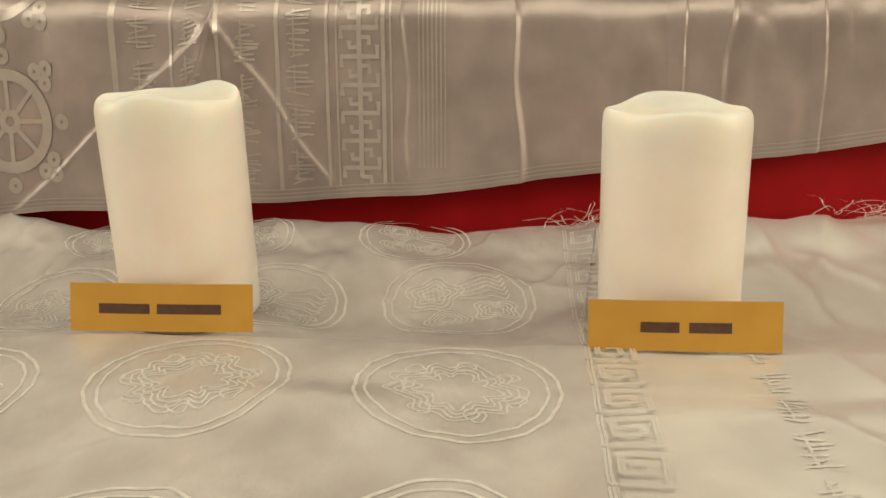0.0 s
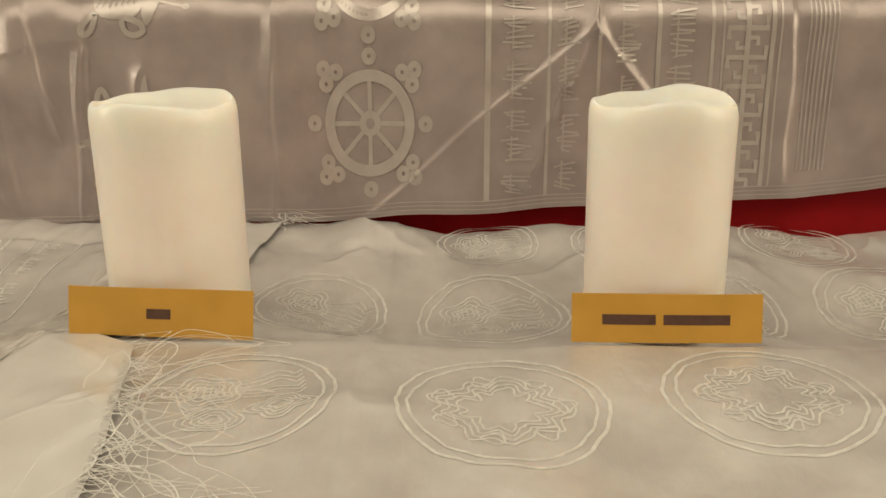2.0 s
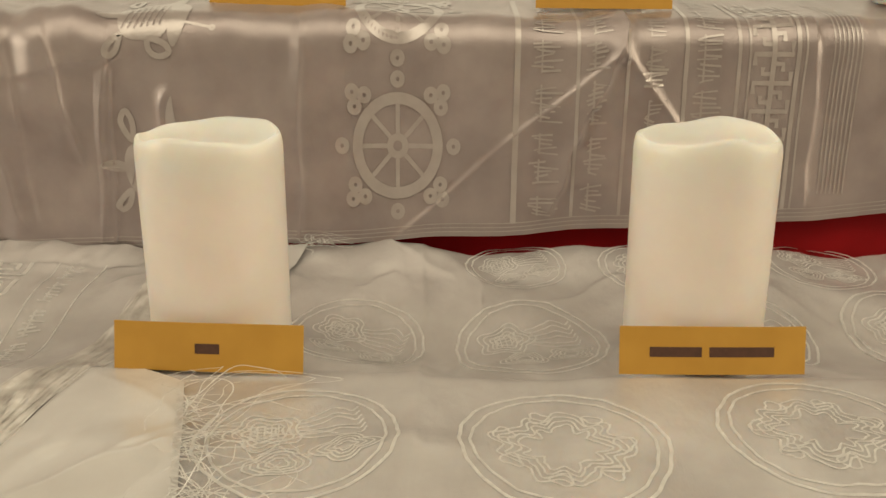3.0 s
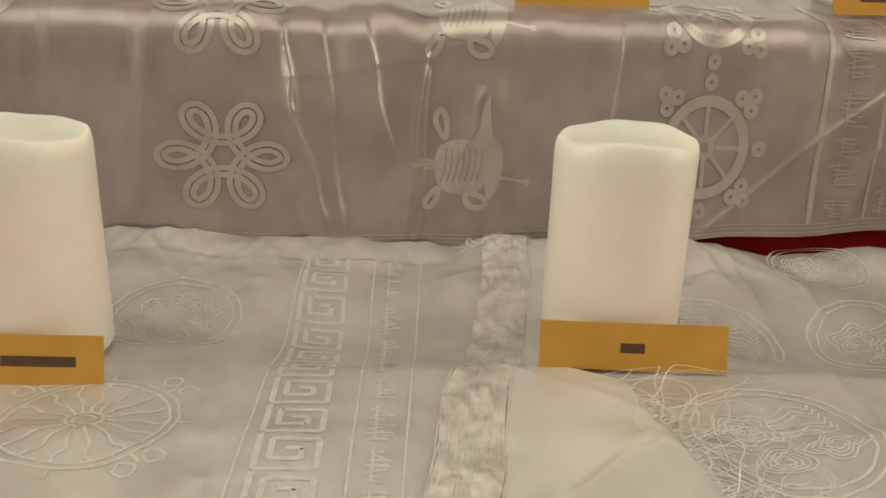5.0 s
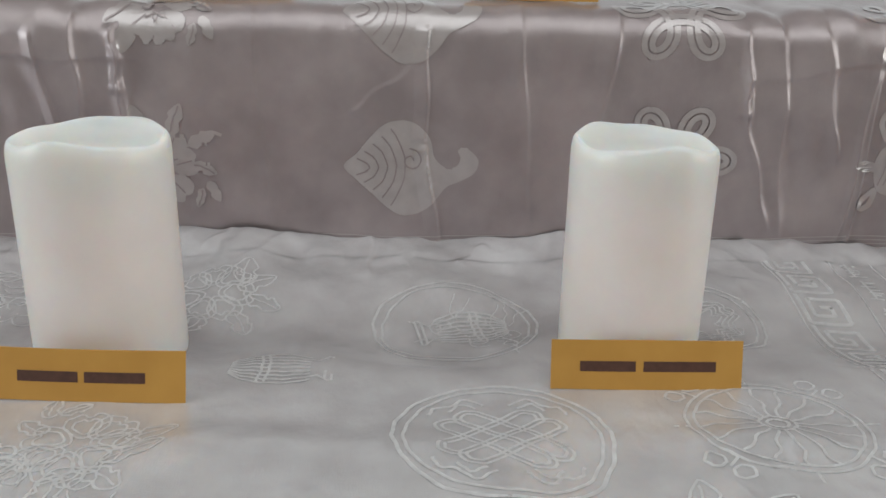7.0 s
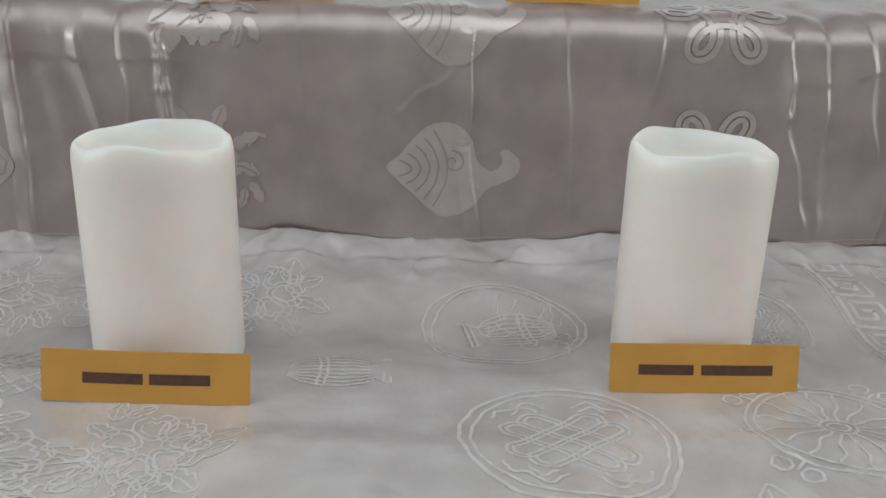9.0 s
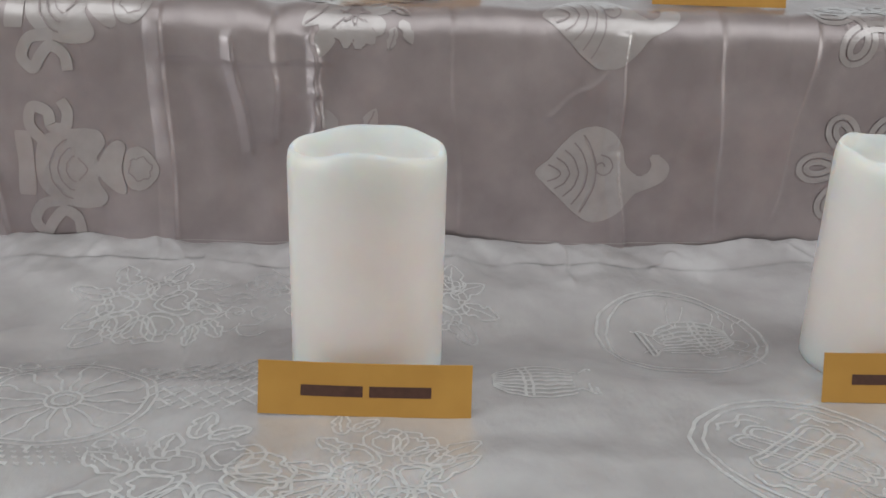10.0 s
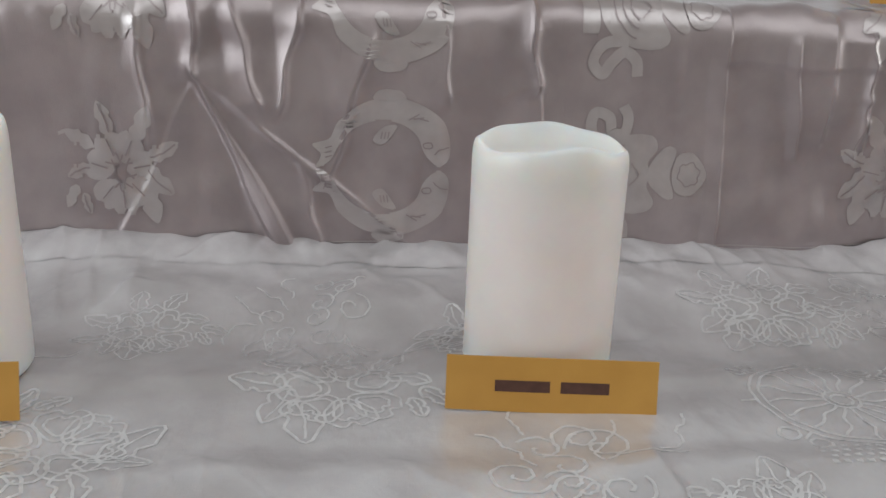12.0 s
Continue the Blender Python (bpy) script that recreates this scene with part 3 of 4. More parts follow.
PEONY_LEAVES = [(-0.62, -0.22, 3.9, 0.62), (-0.48, -0.55, 4.5, 0.70), (-0.70, 0.25, 2.7, 0.55), (-0.35, 0.68, 2.0, 0.60), (0.30, 0.75, 1.2, 0.55), (0.75, 0.42, 0.4, 0.50), (0.78, -0.10, 5.9, 0.45), (0.95, -0.50, 5.2, 0.40), (0.70, -0.62, 4.4, 0.34)]
PEONY_PETALS = [(0.05 + 0.34 * math.cos(a), -0.10 + 0.40 * math.sin(a), a) for a in (0.2, 1.1, 2.0, 2.9, 3.8, 4.6, 5.4)]


def peony_lines(bm, f, seed, w=0.034):
    """A stitched peony in outline, with a second contour inside each petal."""
    rng = np.random.RandomState(seed)
    for cx, cy, a, n in PEONY_LEAVES:
        a += rng.uniform(-0.3, 0.3)
        leaf = np.array([(-0.5, 0), (-0.2, 0.26), (0.05, 0.20), (0.18, 0.28), (0.6, 0), (0.2, -0.24), (0.0, -0.16), (-0.25, -0.26)]) * n
        ribbon(bm, turned_about(loop(leaf, 4), cx, cy, a), w, f, True)
        ribbon(bm, turned_about(bend(np.array([(-0.4, 0), (0.0, 0.05), (0.5, 0)]) * n, 5), cx, cy, a), w * 0.8, f)
    for cx, cy, a in PEONY_PETALS:
        petal = np.array([(-0.24, 0), (-0.05, 0.22), (0.18, 0.26), (0.30, 0.10), (0.24, 0.0), (0.32, -0.12), (0.16, -0.25), (-0.06, -0.2)])
        for g in (1.0, 0.62):
            ribbon(bm, turned_about(loop(petal * g, 4), cx, cy, a), w * 0.9, f, True)


def fret_keys(scarf, f, n, w, mat):
    """A key fret of n units up a band one unit wide, each key a part."""
    for y in range(n):
        path = [(0.05, y + 0.99), (0.05, y + 0.06), (0.95, y + 0.06), (0.95, y + 0.82), (0.25, y + 0.82), (0.25, y + 0.32), (0.7, y + 0.32), (0.7, y + 0.58), (0.45, y + 0.58)]
        full = [path[0]]
        for a, b in zip(path, path[1:]):    # points close to each corner keep the line's width
            full += [(a[0] + (b[0] - a[0]) * u, a[1] + (b[1] - a[1]) * u) for u in (0.04, 0.35, 0.65, 0.96)]
        pattern("fret_key", scarf, mat, lambda bm: ribbon(bm, full + [path[-1]], w, f))


def lettering(bm, f, x0, x1, y, h, rng, fine=0.0011):
    """One word of a lettering column: a spine with short bars across it."""
    spine = x0 + 0.30 * (x1 - x0)
    ribbon(bm, np.stack([np.full(8, spine), np.linspace(y, y + h, 8)], -1), fine, f)
    q = y + 0.0008
    while q < y + h:
        a, b = spine - rng.uniform(0.0, 0.35) * (x1 - x0), spine + rng.uniform(0.2, 0.7) * (x1 - x0)
        tilt = rng.uniform(-0.0014, 0.0018)
        ribbon(bm, [(a, q - tilt), (spine, q), (b, q + tilt)], rng.uniform(0.8, 1.3) * fine, f)
        q += rng.uniform(1.7, 3.2) * fine


def wheel_lines(bm, f, w=0.036):
    for r in (1.0, 0.9, 0.2, 0.12):
        ribbon(bm, ring(0, 0, r, 56, 0.006, 5), w, f, True)
    for k in range(16):
        a = k * math.pi / 8
        r = np.linspace(0.22, 0.88, 9)
        wob = 0.05 * np.sin(r * 14 + k)
        ribbon(bm, np.stack([r * np.cos(a + wob), r * np.sin(a + wob)], -1), w, f)
    for k in range(8):
        a = k * math.pi / 4
        ribbon(bm, [(1.0 * math.cos(a), math.sin(a)), (1.18 * math.cos(a), 1.18 * math.sin(a))], w, f)
        if k % 2:
            for e in (-0.14, 0.14):
                ribbon(bm, ring(1.2 * math.cos(a + e), 1.2 * math.sin(a + e), 0.11, 18), w, f, True)


def knot_lines(bm, f, w=0.033):
    ribbon(bm, ring(0, 0, 1.0, 64, 0.01, 5), w * 1.2, f, True)
    ribbon(bm, ring(0, 0, 0.9, 64, 0.01, 4), w, f, True)
    q = 0.7071
    turned = lambda x, y: f(q * (x - y), 0.85 * q * (x + y))
    for g in (-0.032, 0.032):
        for o in (-0.26, 0.0, 0.26):
            ribbon(bm, np.stack([np.linspace(-0.5, 0.5, 9), np.full(9, o + g)], -1), w, turned)
            ribbon(bm, np.stack([np.full(9, o + g), np.linspace(-0.5, 0.5, 9)], -1), w, turned)
        for s_ in (-1, 1):
            for o in (-0.13, 0.13):
                th = np.linspace(-1.57, 1.57, 10)
                ribbon(bm, np.stack([s_ * (0.5 + (0.13 + g) * np.cos(th)), o + (0.13 + g) * np.sin(th)], -1), w, turned)
                ribbon(bm, np.stack([o + (0.13 + g) * np.sin(th), s_ * (0.5 + (0.13 + g) * np.cos(th))], -1), w, turned)
    for s_ in (-1, 1):
        for k in (-1, 1):
            ribbon(bm, bend([(0.12 * k, 0.62 * s_), (0.3 * k, 0.74 * s_), (0.45 * k, 0.6 * s_), (0.6 * k, 0.56 * s_), (0.66 * k, 0.42 * s_)], 5), w, f)
            ribbon(bm, bend([(0.2 * k, 0.56 * s_), (0.34 * k, 0.64 * s_), (0.46 * k, 0.5 * s_)], 5), w, f)


def vase_lines(bm, f, w=0.05):
    """A ribbed vase lying on its side."""
    for k in np.linspace(-1, 1, 9):
        x = np.linspace(-0.8, 0.6, 20)
        ribbon(bm, np.stack([x, k * 0.55 * np.sqrt(np.maximum(0.02, 1 - (x / 0.85) ** 2))], -1), w, f)
    for x in (-0.25, -0.12):
        yy = np.linspace(-0.5, 0.5, 10)
        ribbon(bm, np.stack([x - 0.2 * yy ** 2, yy], -1), w, f)
    ribbon(bm, [(0.6, -0.3), (0.72, -0.25), (0.9, -0.45), (0.97, -0.45), (0.97, 0.45), (0.9, 0.45), (0.72, 0.25), (0.6, 0.3)], w, f)
    ribbon(bm, [(0.85, -0.4), (0.85, 0.4)], w, f)


# stitched medallions along the first scarf
for i, (cx, cy, r) in enumerate([
        (-0.230, 0.311, 0.0415), (-0.232, 0.426, 0.039), (-0.324, 0.430, 0.036), (-0.125, 0.321, 0.0405), (-0.335, 0.312, 0.040),
        (-0.120, 0.434, 0.038), (-0.017, 0.322, 0.041), (-0.022, 0.442, 0.040), (-0.052, 0.515, 0.033), (-0.155, 0.508, 0.030),
        (-0.235, 0.512, 0.030), (-0.222, 0.205, 0.040), (-0.122, 0.21, 0.04), (-0.02, 0.215, 0.04)]):
    pattern("stitched_medallion", right_scarf, THREAD, lambda bm: medallion(bm, placed(TABLE_UP, cx, cy, r, 0.3 * math.sin(i * 2)), i + 1))
for o in (0, 0.0015):
    fret_keys(right_scarf, placed(TABLE_UP, 0.036 + o, 0.24, 0.022), 13, 0.05, HEM)
far_rng = np.random.RandomState(17)
for k in range(8):
    pattern("lettering_bar", far_scarf, THREAD, lambda bm: lettering(bm, on_table(-0.0018), 0.105, 0.118, 0.22 + 0.027 * k, far_rng.uniform(0.014, 0.022), far_rng, 0.0012))


def loose_threads(name, scarf, x0, x1, y, count, seed, tall):
    """Curly stray threads pulled out of a cut edge."""
    r = np.random.RandomState(seed)
    bm = bmesh.new()
    for k in range(count):
        ang, n = r.uniform(0, 6.28), 7
        pts = [(r.uniform(x0, x1), y)]
        for q in range(n):
            ang += r.uniform(-0.8, 0.8)
            pts.append((pts[-1][0] + 0.0045 * math.cos(ang), min(0.5325, pts[-1][1] + 0.002 * math.sin(ang))))
        up = r.uniform(0.2, 1) * tall

        def f(x, y, up=up):
            p = on_table(0.002)(x, np.minimum(y, 0.531))
            p[:, 2] += up * np.sin(np.linspace(0, 2.2, len(p)))
            return p
        ribbon(bm, bend(pts, 5), 0.00045, f, apart=True)
    part(name, bm, THREAD, scarf, "stray curly white threads")


loose_threads("stray_threads", right_scarf, 0.015, 0.07, 0.526, 16, 3, 0.012)
loose_threads("stray_threads", far_scarf, 0.19, 0.25, 0.526, 22, 4, 0.010)
loose_threads("stray_threads", left_scarf, -0.375, -0.355, 0.524, 26, 5, 0.008)
loose_threads("stray_threads", left_scarf, -0.45, -0.41, 0.526, 18, 6, 0.006)

# left scarf: fret band, border lines, plain bars for its lettering, wheel, knot, vases, lotus, cart, lattice
fret_keys(left_scarf, placed(LEFT_UP, -0.542, 0.15, 0.026, 0.02), 14, 0.10, STITCH)


def borders(scarf):
    for x, dx in ((-0.5505, 0.0), (-0.508, 0.0), (-0.487, 0.006)):
        yy = np.linspace(0.15, 0.515, 60)
        pattern("border_line", scarf, STITCH, lambda bm: ribbon(bm, np.stack([x + dx * (yy - 0.3) / 0.2, yy], -1), 0.0011, LEFT_UP))


def letter_bars(scarf):
    rng = np.random.RandomState(5)
    y = 0.16
    while y < 0.5:
        h = rng.uniform(0.014, 0.032)
        pattern("lettering_bar", scarf, STITCH, lambda bm: lettering(bm, LEFT_UP, -0.503, -0.491, y, h, rng, 0.0013))
        y += h + rng.uniform(0.004, 0.009)


borders(left_scarf)
letter_bars(left_scarf)
pattern("stitched_wheel", left_scarf, STITCH, lambda bm: wheel_lines(bm, placed(LEFT_UP, -0.616, 0.316, 0.0365)))
pattern("stitched_knot", left_scarf, STITCH, lambda bm: knot_lines(bm, placed(LEFT_UP, -0.7295, 0.309, 0.044)))
pattern("stitched_medallion", left_scarf, STITCH, lambda bm: (ribbon(bm, ring(0, 0, 1, 60, 0.02, 5), 0.035, placed(LEFT_UP, -0.741, 0.429, 0.043), True), ribbon(bm, ring(0, 0, 0.9, 60, 0.02, 4), 0.03, placed(LEFT_UP, -0.741, 0.429, 0.043), True), vase_lines(bm, placed(LEFT_UP, -0.735, 0.43, 0.027, 3.3)), scroll(bm, placed(LEFT_UP, -0.728, 0.425, 0.026), 4)))
pattern("stitched_medallion", left_scarf, STITCH, lambda bm: medallion(bm, placed(LEFT_UP, -0.612, 0.432, 0.036), 31))
pattern("stitched_vase", left_scarf, STITCH, lambda bm: vase_lines(bm, placed(LEFT_UP, -0.826, 0.368, 0.026)))
pattern("stitched_lotus", left_scarf, STITCH, lambda bm: peony_lines(bm, placed(LEFT_UP, -0.893, 0.300, 0.034, 2.6), 61))
pattern("stitched_cart_wheel", left_scarf, STITCH, lambda bm: (wheel_lines(bm, placed(LEFT_UP, -1.028, 0.354, 0.037), 0.035), [fill(bm, [(-1.06 + 0.0045 * i + 0.002 * (j % 2), 0.300 + 0.0045 * j + 0.0001 * i * i * 0.3), (-1.0575 + 0.0045 * i + 0.002 * (j % 2), 0.300 + 0.0045 * j), (-1.0575 + 0.0045 * i + 0.002 * (j % 2), 0.3025 + 0.0045 * j), (-1.06 + 0.0045 * i + 0.002 * (j % 2), 0.3025 + 0.0045 * j)], LEFT_UP) for i in range(18) for j in range(4)]))


def lattice(bm):
    f = placed(LEFT_UP, -0.969, 0.370, 0.028, 0.78)
    for i in range(-4, 5):
        for j in range(-4, 5):
            if abs(i) + abs(j) < 6:
                x, y = i * 0.22, j * 0.22
                o = 0.11 if (i + j) % 2 else 0
                ribbon(bm, [(x - 0.18, y + o), (x + 0.18, y + o)] if (i + j) % 2 else [(x, y - 0.18), (x, y + 0.18)], 0.05, f)


pattern("stitched_lattice", left_scarf, STITCH, lattice)
for i, (cx, cy, r) in enumerate([(-1.02, 0.455, 0.04), (-0.955, 0.46, 0.03), (-0.96, 0.285, 0.045), (-0.87, 0.455, 0.035), (-1.145, 0.30, 0.045), (-1.17, 0.42, 0.035), (-1.24, 0.37, 0.04), (-1.26, 0.45, 0.035), (-1.34, 0.32, 0.04), (-1.09, 0.27, 0.03), (-0.90, 0.26, 0.03), (-0.66, 0.24, 0.035), (-1.33, 0.43, 0.03), (-1.40, 0.38, 0.04)]):
    if i % 3 != 1:
        pattern("stitched_peony", left_scarf, STITCH, lambda bm: peony_lines(bm, placed(LEFT_UP, cx, cy, r, i * 1.1), 40 + i))
    else:
        pattern("stitched_scroll", left_scarf, STITCH, lambda bm: scroll(bm, placed(LEFT_UP, cx, cy, r), 40 + i))


# symbols woven into the satin, once on the face and once over the edge
def sym_wheel(bm, f):
    ribbon(bm, ring(0, 0, 0.89, 60), 0.22, f, True)
    ribbon(bm, ring(0, 0, 0.17, 24), 0.14, f, True)
    for k in range(8):
        a = k * math.pi / 4
        c, s_ = math.cos(a), math.sin(a)
        ribbon(bm, [(0.24 * c, 0.24 * s_), (0.5 * c, 0.5 * s_), (0.8 * c, 0.8 * s_)], 0.09, f)
        for e, r in (((0, 1.24),) if k % 2 == 0 else ((-0.13, 1.2), (0.13, 1.2), (0, 1.42))):
            ribbon(bm, ring(r * math.cos(a + e), r * math.sin(a + e), 0.10, 18), 0.12, f, True)


def sym_knot(bm, f):
    """An endless band in six loops, with a groove along its middle."""
    t = np.linspace(0, 2 * math.pi, 220, endpoint=False)
    p = np.stack([0.62 * np.cos(t) + 0.34 * np.cos(5 * t), 0.62 * np.sin(t) - 0.34 * np.sin(5 * t)], -1)
    d = np.stack([-0.62 * np.sin(t) - 1.70 * np.sin(5 * t), 0.62 * np.cos(t) - 1.70 * np.cos(5 * t)], -1)
    nrm = np.stack([-d[:, 1], d[:, 0]], -1) / np.linalg.norm(d, axis=1)[:, None]
    for g in (-0.062, 0.062):
        ribbon(bm, p + g * nrm, 0.095, f, True)


def sym_pot(bm, f):
    fill(bm, loop([(-0.9, 0), (-0.7, 0.75), (0.1, 1.0), (0.85, 0.75), (1.0, 0), (0.8, -0.8), (0.2, -1.0), (-0.6, -0.85)]), f, 0.03, 0.15)
    fill(bm, loop([(0.3, 0.95), (0.62, 1.3), (0.72, 2.0), (0.95, 2.55), (1.0, 2.0), (1.12, 1.2), (1.5, 0.6), (1.45, -0.4), (1.1, -1.2), (0.9, -0.7), (1.0, 0.2), (0.8, 0.7)]), f, 0.03, 0.15)
    fill(bm, loop([(-0.82, 0.15), (-1.3, 0.3), (-1.7, 0.12), (-1.3, -0.1), (-0.82, -0.12)]), f, 0.03, 0.15)
    ribbon(bm, loop([(-0.55, 1.0), (-0.9, 1.6), (-0.72, 2.0), (-0.5, 1.6)]), 0.20, f, True)
    ribbon(bm, loop([(-0.75, -0.8), (-0.85, -1.3), (-1.12, -1.5), (-1.2, -1.25)]), 0.20, f, True)
    ribbon(bm, loop([(0.25, -0.95), (0.3, -1.35), (0.65, -1.5), (0.95, -1.35), (0.8, -1.1)]), 0.20, f, True)
    ribbon(bm, [(1.0, -0.28), (1.7, -0.40), (2.3, -0.48)], 0.10, f)
    ribbon(bm, ring(2.36, -0.49, 0.07, 12), 0.10, f, True)


def sym_pot_lines(bm, f):
    for k in range(7):
        x = -0.62 + 0.21 * k
        yy = np.linspace(-0.62 + 0.02 * k, 0.66, 12)
        ribbon(bm, np.stack([x + 0.16 * yy + 0.10 * np.cos(yy * 2.2), yy], -1), 0.045, f)


def sym_shell(bm, f):
    fill(bm, loop([(-0.97, 0.02), (-0.78, 0.2), (-0.6, 0.42), (-0.38, 0.62), (-0.12, 0.68), (0.12, 0.6), (0.28, 0.4), (0.34, 0.15), (0.5, 0), (0.66, 0.02), (0.72, 0.14), (0.68, 0.26), (0.82, 0.28), (0.98, 0.12), (0.92, -0.08), (0.72, -0.2), (0.52, -0.3), (0.36, -0.5), (0.14, -0.68), (-0.12, -0.72), (-0.36, -0.58), (-0.58, -0.38), (-0.8, -0.18)]), f, 0.02, 0.025)


def sym_shell_lines(bm, f):
    for k in range(5):
        x = -0.82 + 0.13 * k
        yy = np.linspace(-0.12 - 0.11 * k, 0.12 + 0.11 * k, 12)
        ribbon(bm, np.stack([x + 0.22 * (1 - (yy / (0.13 + 0.11 * k)) ** 2), yy], -1), 0.022, f)
    th = np.linspace(0, 8, 30)
    ribbon(bm, np.stack([0.0 + (0.03 + 0.018 * th) * np.cos(th), 0.1 + (0.03 + 0.018 * th) * np.sin(th)], -1), 0.022, f)


def sym_flower(bm, f):
    """A peony: a lobed bloom among pointed leaves and small buds."""
    for cx, cy, a, n in PEONY_LEAVES:
        fill(bm, turned_about(loop(np.array([(-0.5, 0), (-0.2, 0.26), (0.05, 0.20), (0.18, 0.28), (0.6, 0), (0.2, -0.24), (0.0, -0.16), (-0.25, -0.26)]) * n, 4), cx, cy, a), f, 0.03, 0.04)
    for cx, cy, a in PEONY_PETALS:
        fill(bm, turned_about(loop([(-0.24, 0), (-0.05, 0.22), (0.18, 0.26), (0.30, 0.10), (0.24, 0.0), (0.32, -0.12), (0.16, -0.25), (-0.06, -0.2)], 4), cx, cy, a), f, 0.03, 0.04)
    ribbon(bm, bend([(0.5, 0.3), (0.9, 0.55), (1.15, 0.5)], 6), 0.06, f)


def sym_flower_lines(bm, f):
    for cx, cy, a, n in PEONY_LEAVES[::2]:
        ribbon(bm, turned_about(bend(np.array([(-0.4, 0), (0.0, 0.05), (0.5, 0)]) * n, 5), cx, cy, a), 0.030, f)
    for cx, cy, a in PEONY_PETALS:
        ribbon(bm, turned_about(bend([(-0.15, 0.16), (-0.24, 0.0), (-0.12, -0.18)], 5), cx, cy, a), 0.030, f)
        ribbon(bm, turned_about([(-0.1, 0.0), (0.2, 0.02)], cx, cy, a), 0.026, f)


def sym_urn(bm, f):
    """A bulbous urn on its side on a flat foot, ribbons curling above and below."""
    fill(bm, loop([(-0.95, 0.62), (-0.82, 0.68), (-0.68, 0.62), (-0.64, 0.1), (-0.66, -0.42), (-0.82, -0.48), (-0.95, -0.42), (-0.92, 0.1)]), f, 0.03, 0.12)
    fill(bm, loop([(-0.6, 0.3), (-0.45, 0.58), (0, 0.70), (0.45, 0.68), (0.58, 0.45), (0.42, 0.2), (0.50, 0), (0.42, -0.2), (0.58, -0.5), (0.4, -0.68), (0, -0.68), (-0.4, -0.5), (-0.6, -0.2)]), f, 0.03, 0.12)
    fill(bm, loop([(0.46, 0.15), (0.72, 0.48), (0.93, 0.42), (0.84, 0), (0.93, -0.36), (0.78, -0.42), (0.46, -0.15)]), f, 0.03, 0.12)
    fill(bm, loop([(0.88, 0), (0.97, 0.34), (1.25, 0.38), (1.52, 0.0), (1.25, -0.34), (0.97, -0.30)]), f, 0.03, 0.12)
    ribbon(bm, bend([(-0.3, 0.35), (-0.66, 0.72), (-0.62, 1.05), (-0.36, 0.98), (-0.30, 0.74), (-0.08, 0.72), (-0.02, 0.98), (-0.12, 1.18)], 7), 0.19, f)
    ribbon(bm, bend([(-0.15, -0.55), (-0.55, -0.62), (-0.72, -0.92), (-0.55, -1.12), (-0.40, -0.92), (-0.20, -0.74), (0.02, -0.88), (0.06, -1.14)], 7), 0.19, f)


def sym_urn_lines(bm, f):
    for r in (0.22, 0.36, 0.5):
        th = np.linspace(1.9, 4.4, 16)
        ribbon(bm, np.stack([0.12 + r * np.cos(th), r * 1.1 * np.sin(th)], -1), 0.026, f)
    ribbon(bm, bend([(0.1, 0.2), (0.25, 0.0), (0.1, -0.2)], 6), 0.026, f)
    ribbon(bm, ring(1.18, 0.02, 0.2, 20, 0.12, 6), 0.022, f, True)


FISH = [(-1.0, 0.55), (-0.80, 0.46), (-0.66, 0.22), (-0.45, -0.02), (-0.1, -0.16), (0.25, -0.12), (0.5, 0.06), (0.62, 0.34), (0.82, 0.52), (0.98, 0.40), (0.98, 0.08), (0.85, -0.22), (0.5, -0.44), (0.1, -0.52), (-0.32, -0.42), (-0.66, -0.16), (-0.80, 0.12), (-1.05, 0.20), (-0.92, 0.36)]


def sym_fish(bm, f):
    """Two curved fish facing the same way."""
    for s_ in (1, -1):
        fill(bm, loop(np.array(FISH) * (1, s_) + (0, -0.56 * s_)), f, 0.02, 0.1)
        fill(bm, loop([(0.0, -0.62 * s_), (-0.16, -0.42 * s_), (-0.02, -0.34 * s_), (0.12, -0.5 * s_), (0.2, -0.66 * s_)]), f, 0.02, 0.1)
        fill(bm, loop([(-0.15, -1.04 * s_), (-0.05, -1.2 * s_), (0.25, -1.18 * s_), (0.3, -1.03 * s_)]), f, 0.02, 0.1)


def sym_fish_lines(bm, f):
    for s_ in (1, -1):
        ribbon(bm, ring(0.66, -0.36 * s_, 0.07, 16, 0, 0, 0, 0.05), 0.02, f, True)
        ribbon(bm, bend([(0.98, -0.34 * s_), (0.84, -0.30 * s_), (0.76, -0.22 * s_)], 5), 0.02, f)
        for k in range(3):
            ribbon(bm, [(0.36 + 0.07 * k, (-0.74 - 0.02 * k) * s_), (0.52 + 0.07 * k, (-0.84 + 0.05 * k) * s_)], 0.02, f)
            ribbon(bm, [(-0.04 + 0.05 * k, -0.44 * s_), (-0.02 + 0.05 * k, -0.55 * s_)], 0.02, f)
            ribbon(bm, [(-0.86, (-0.30 + 0.07 * k) * s_), (-0.76, (-0.33 + 0.07 * k) * s_)], 0.02, f)


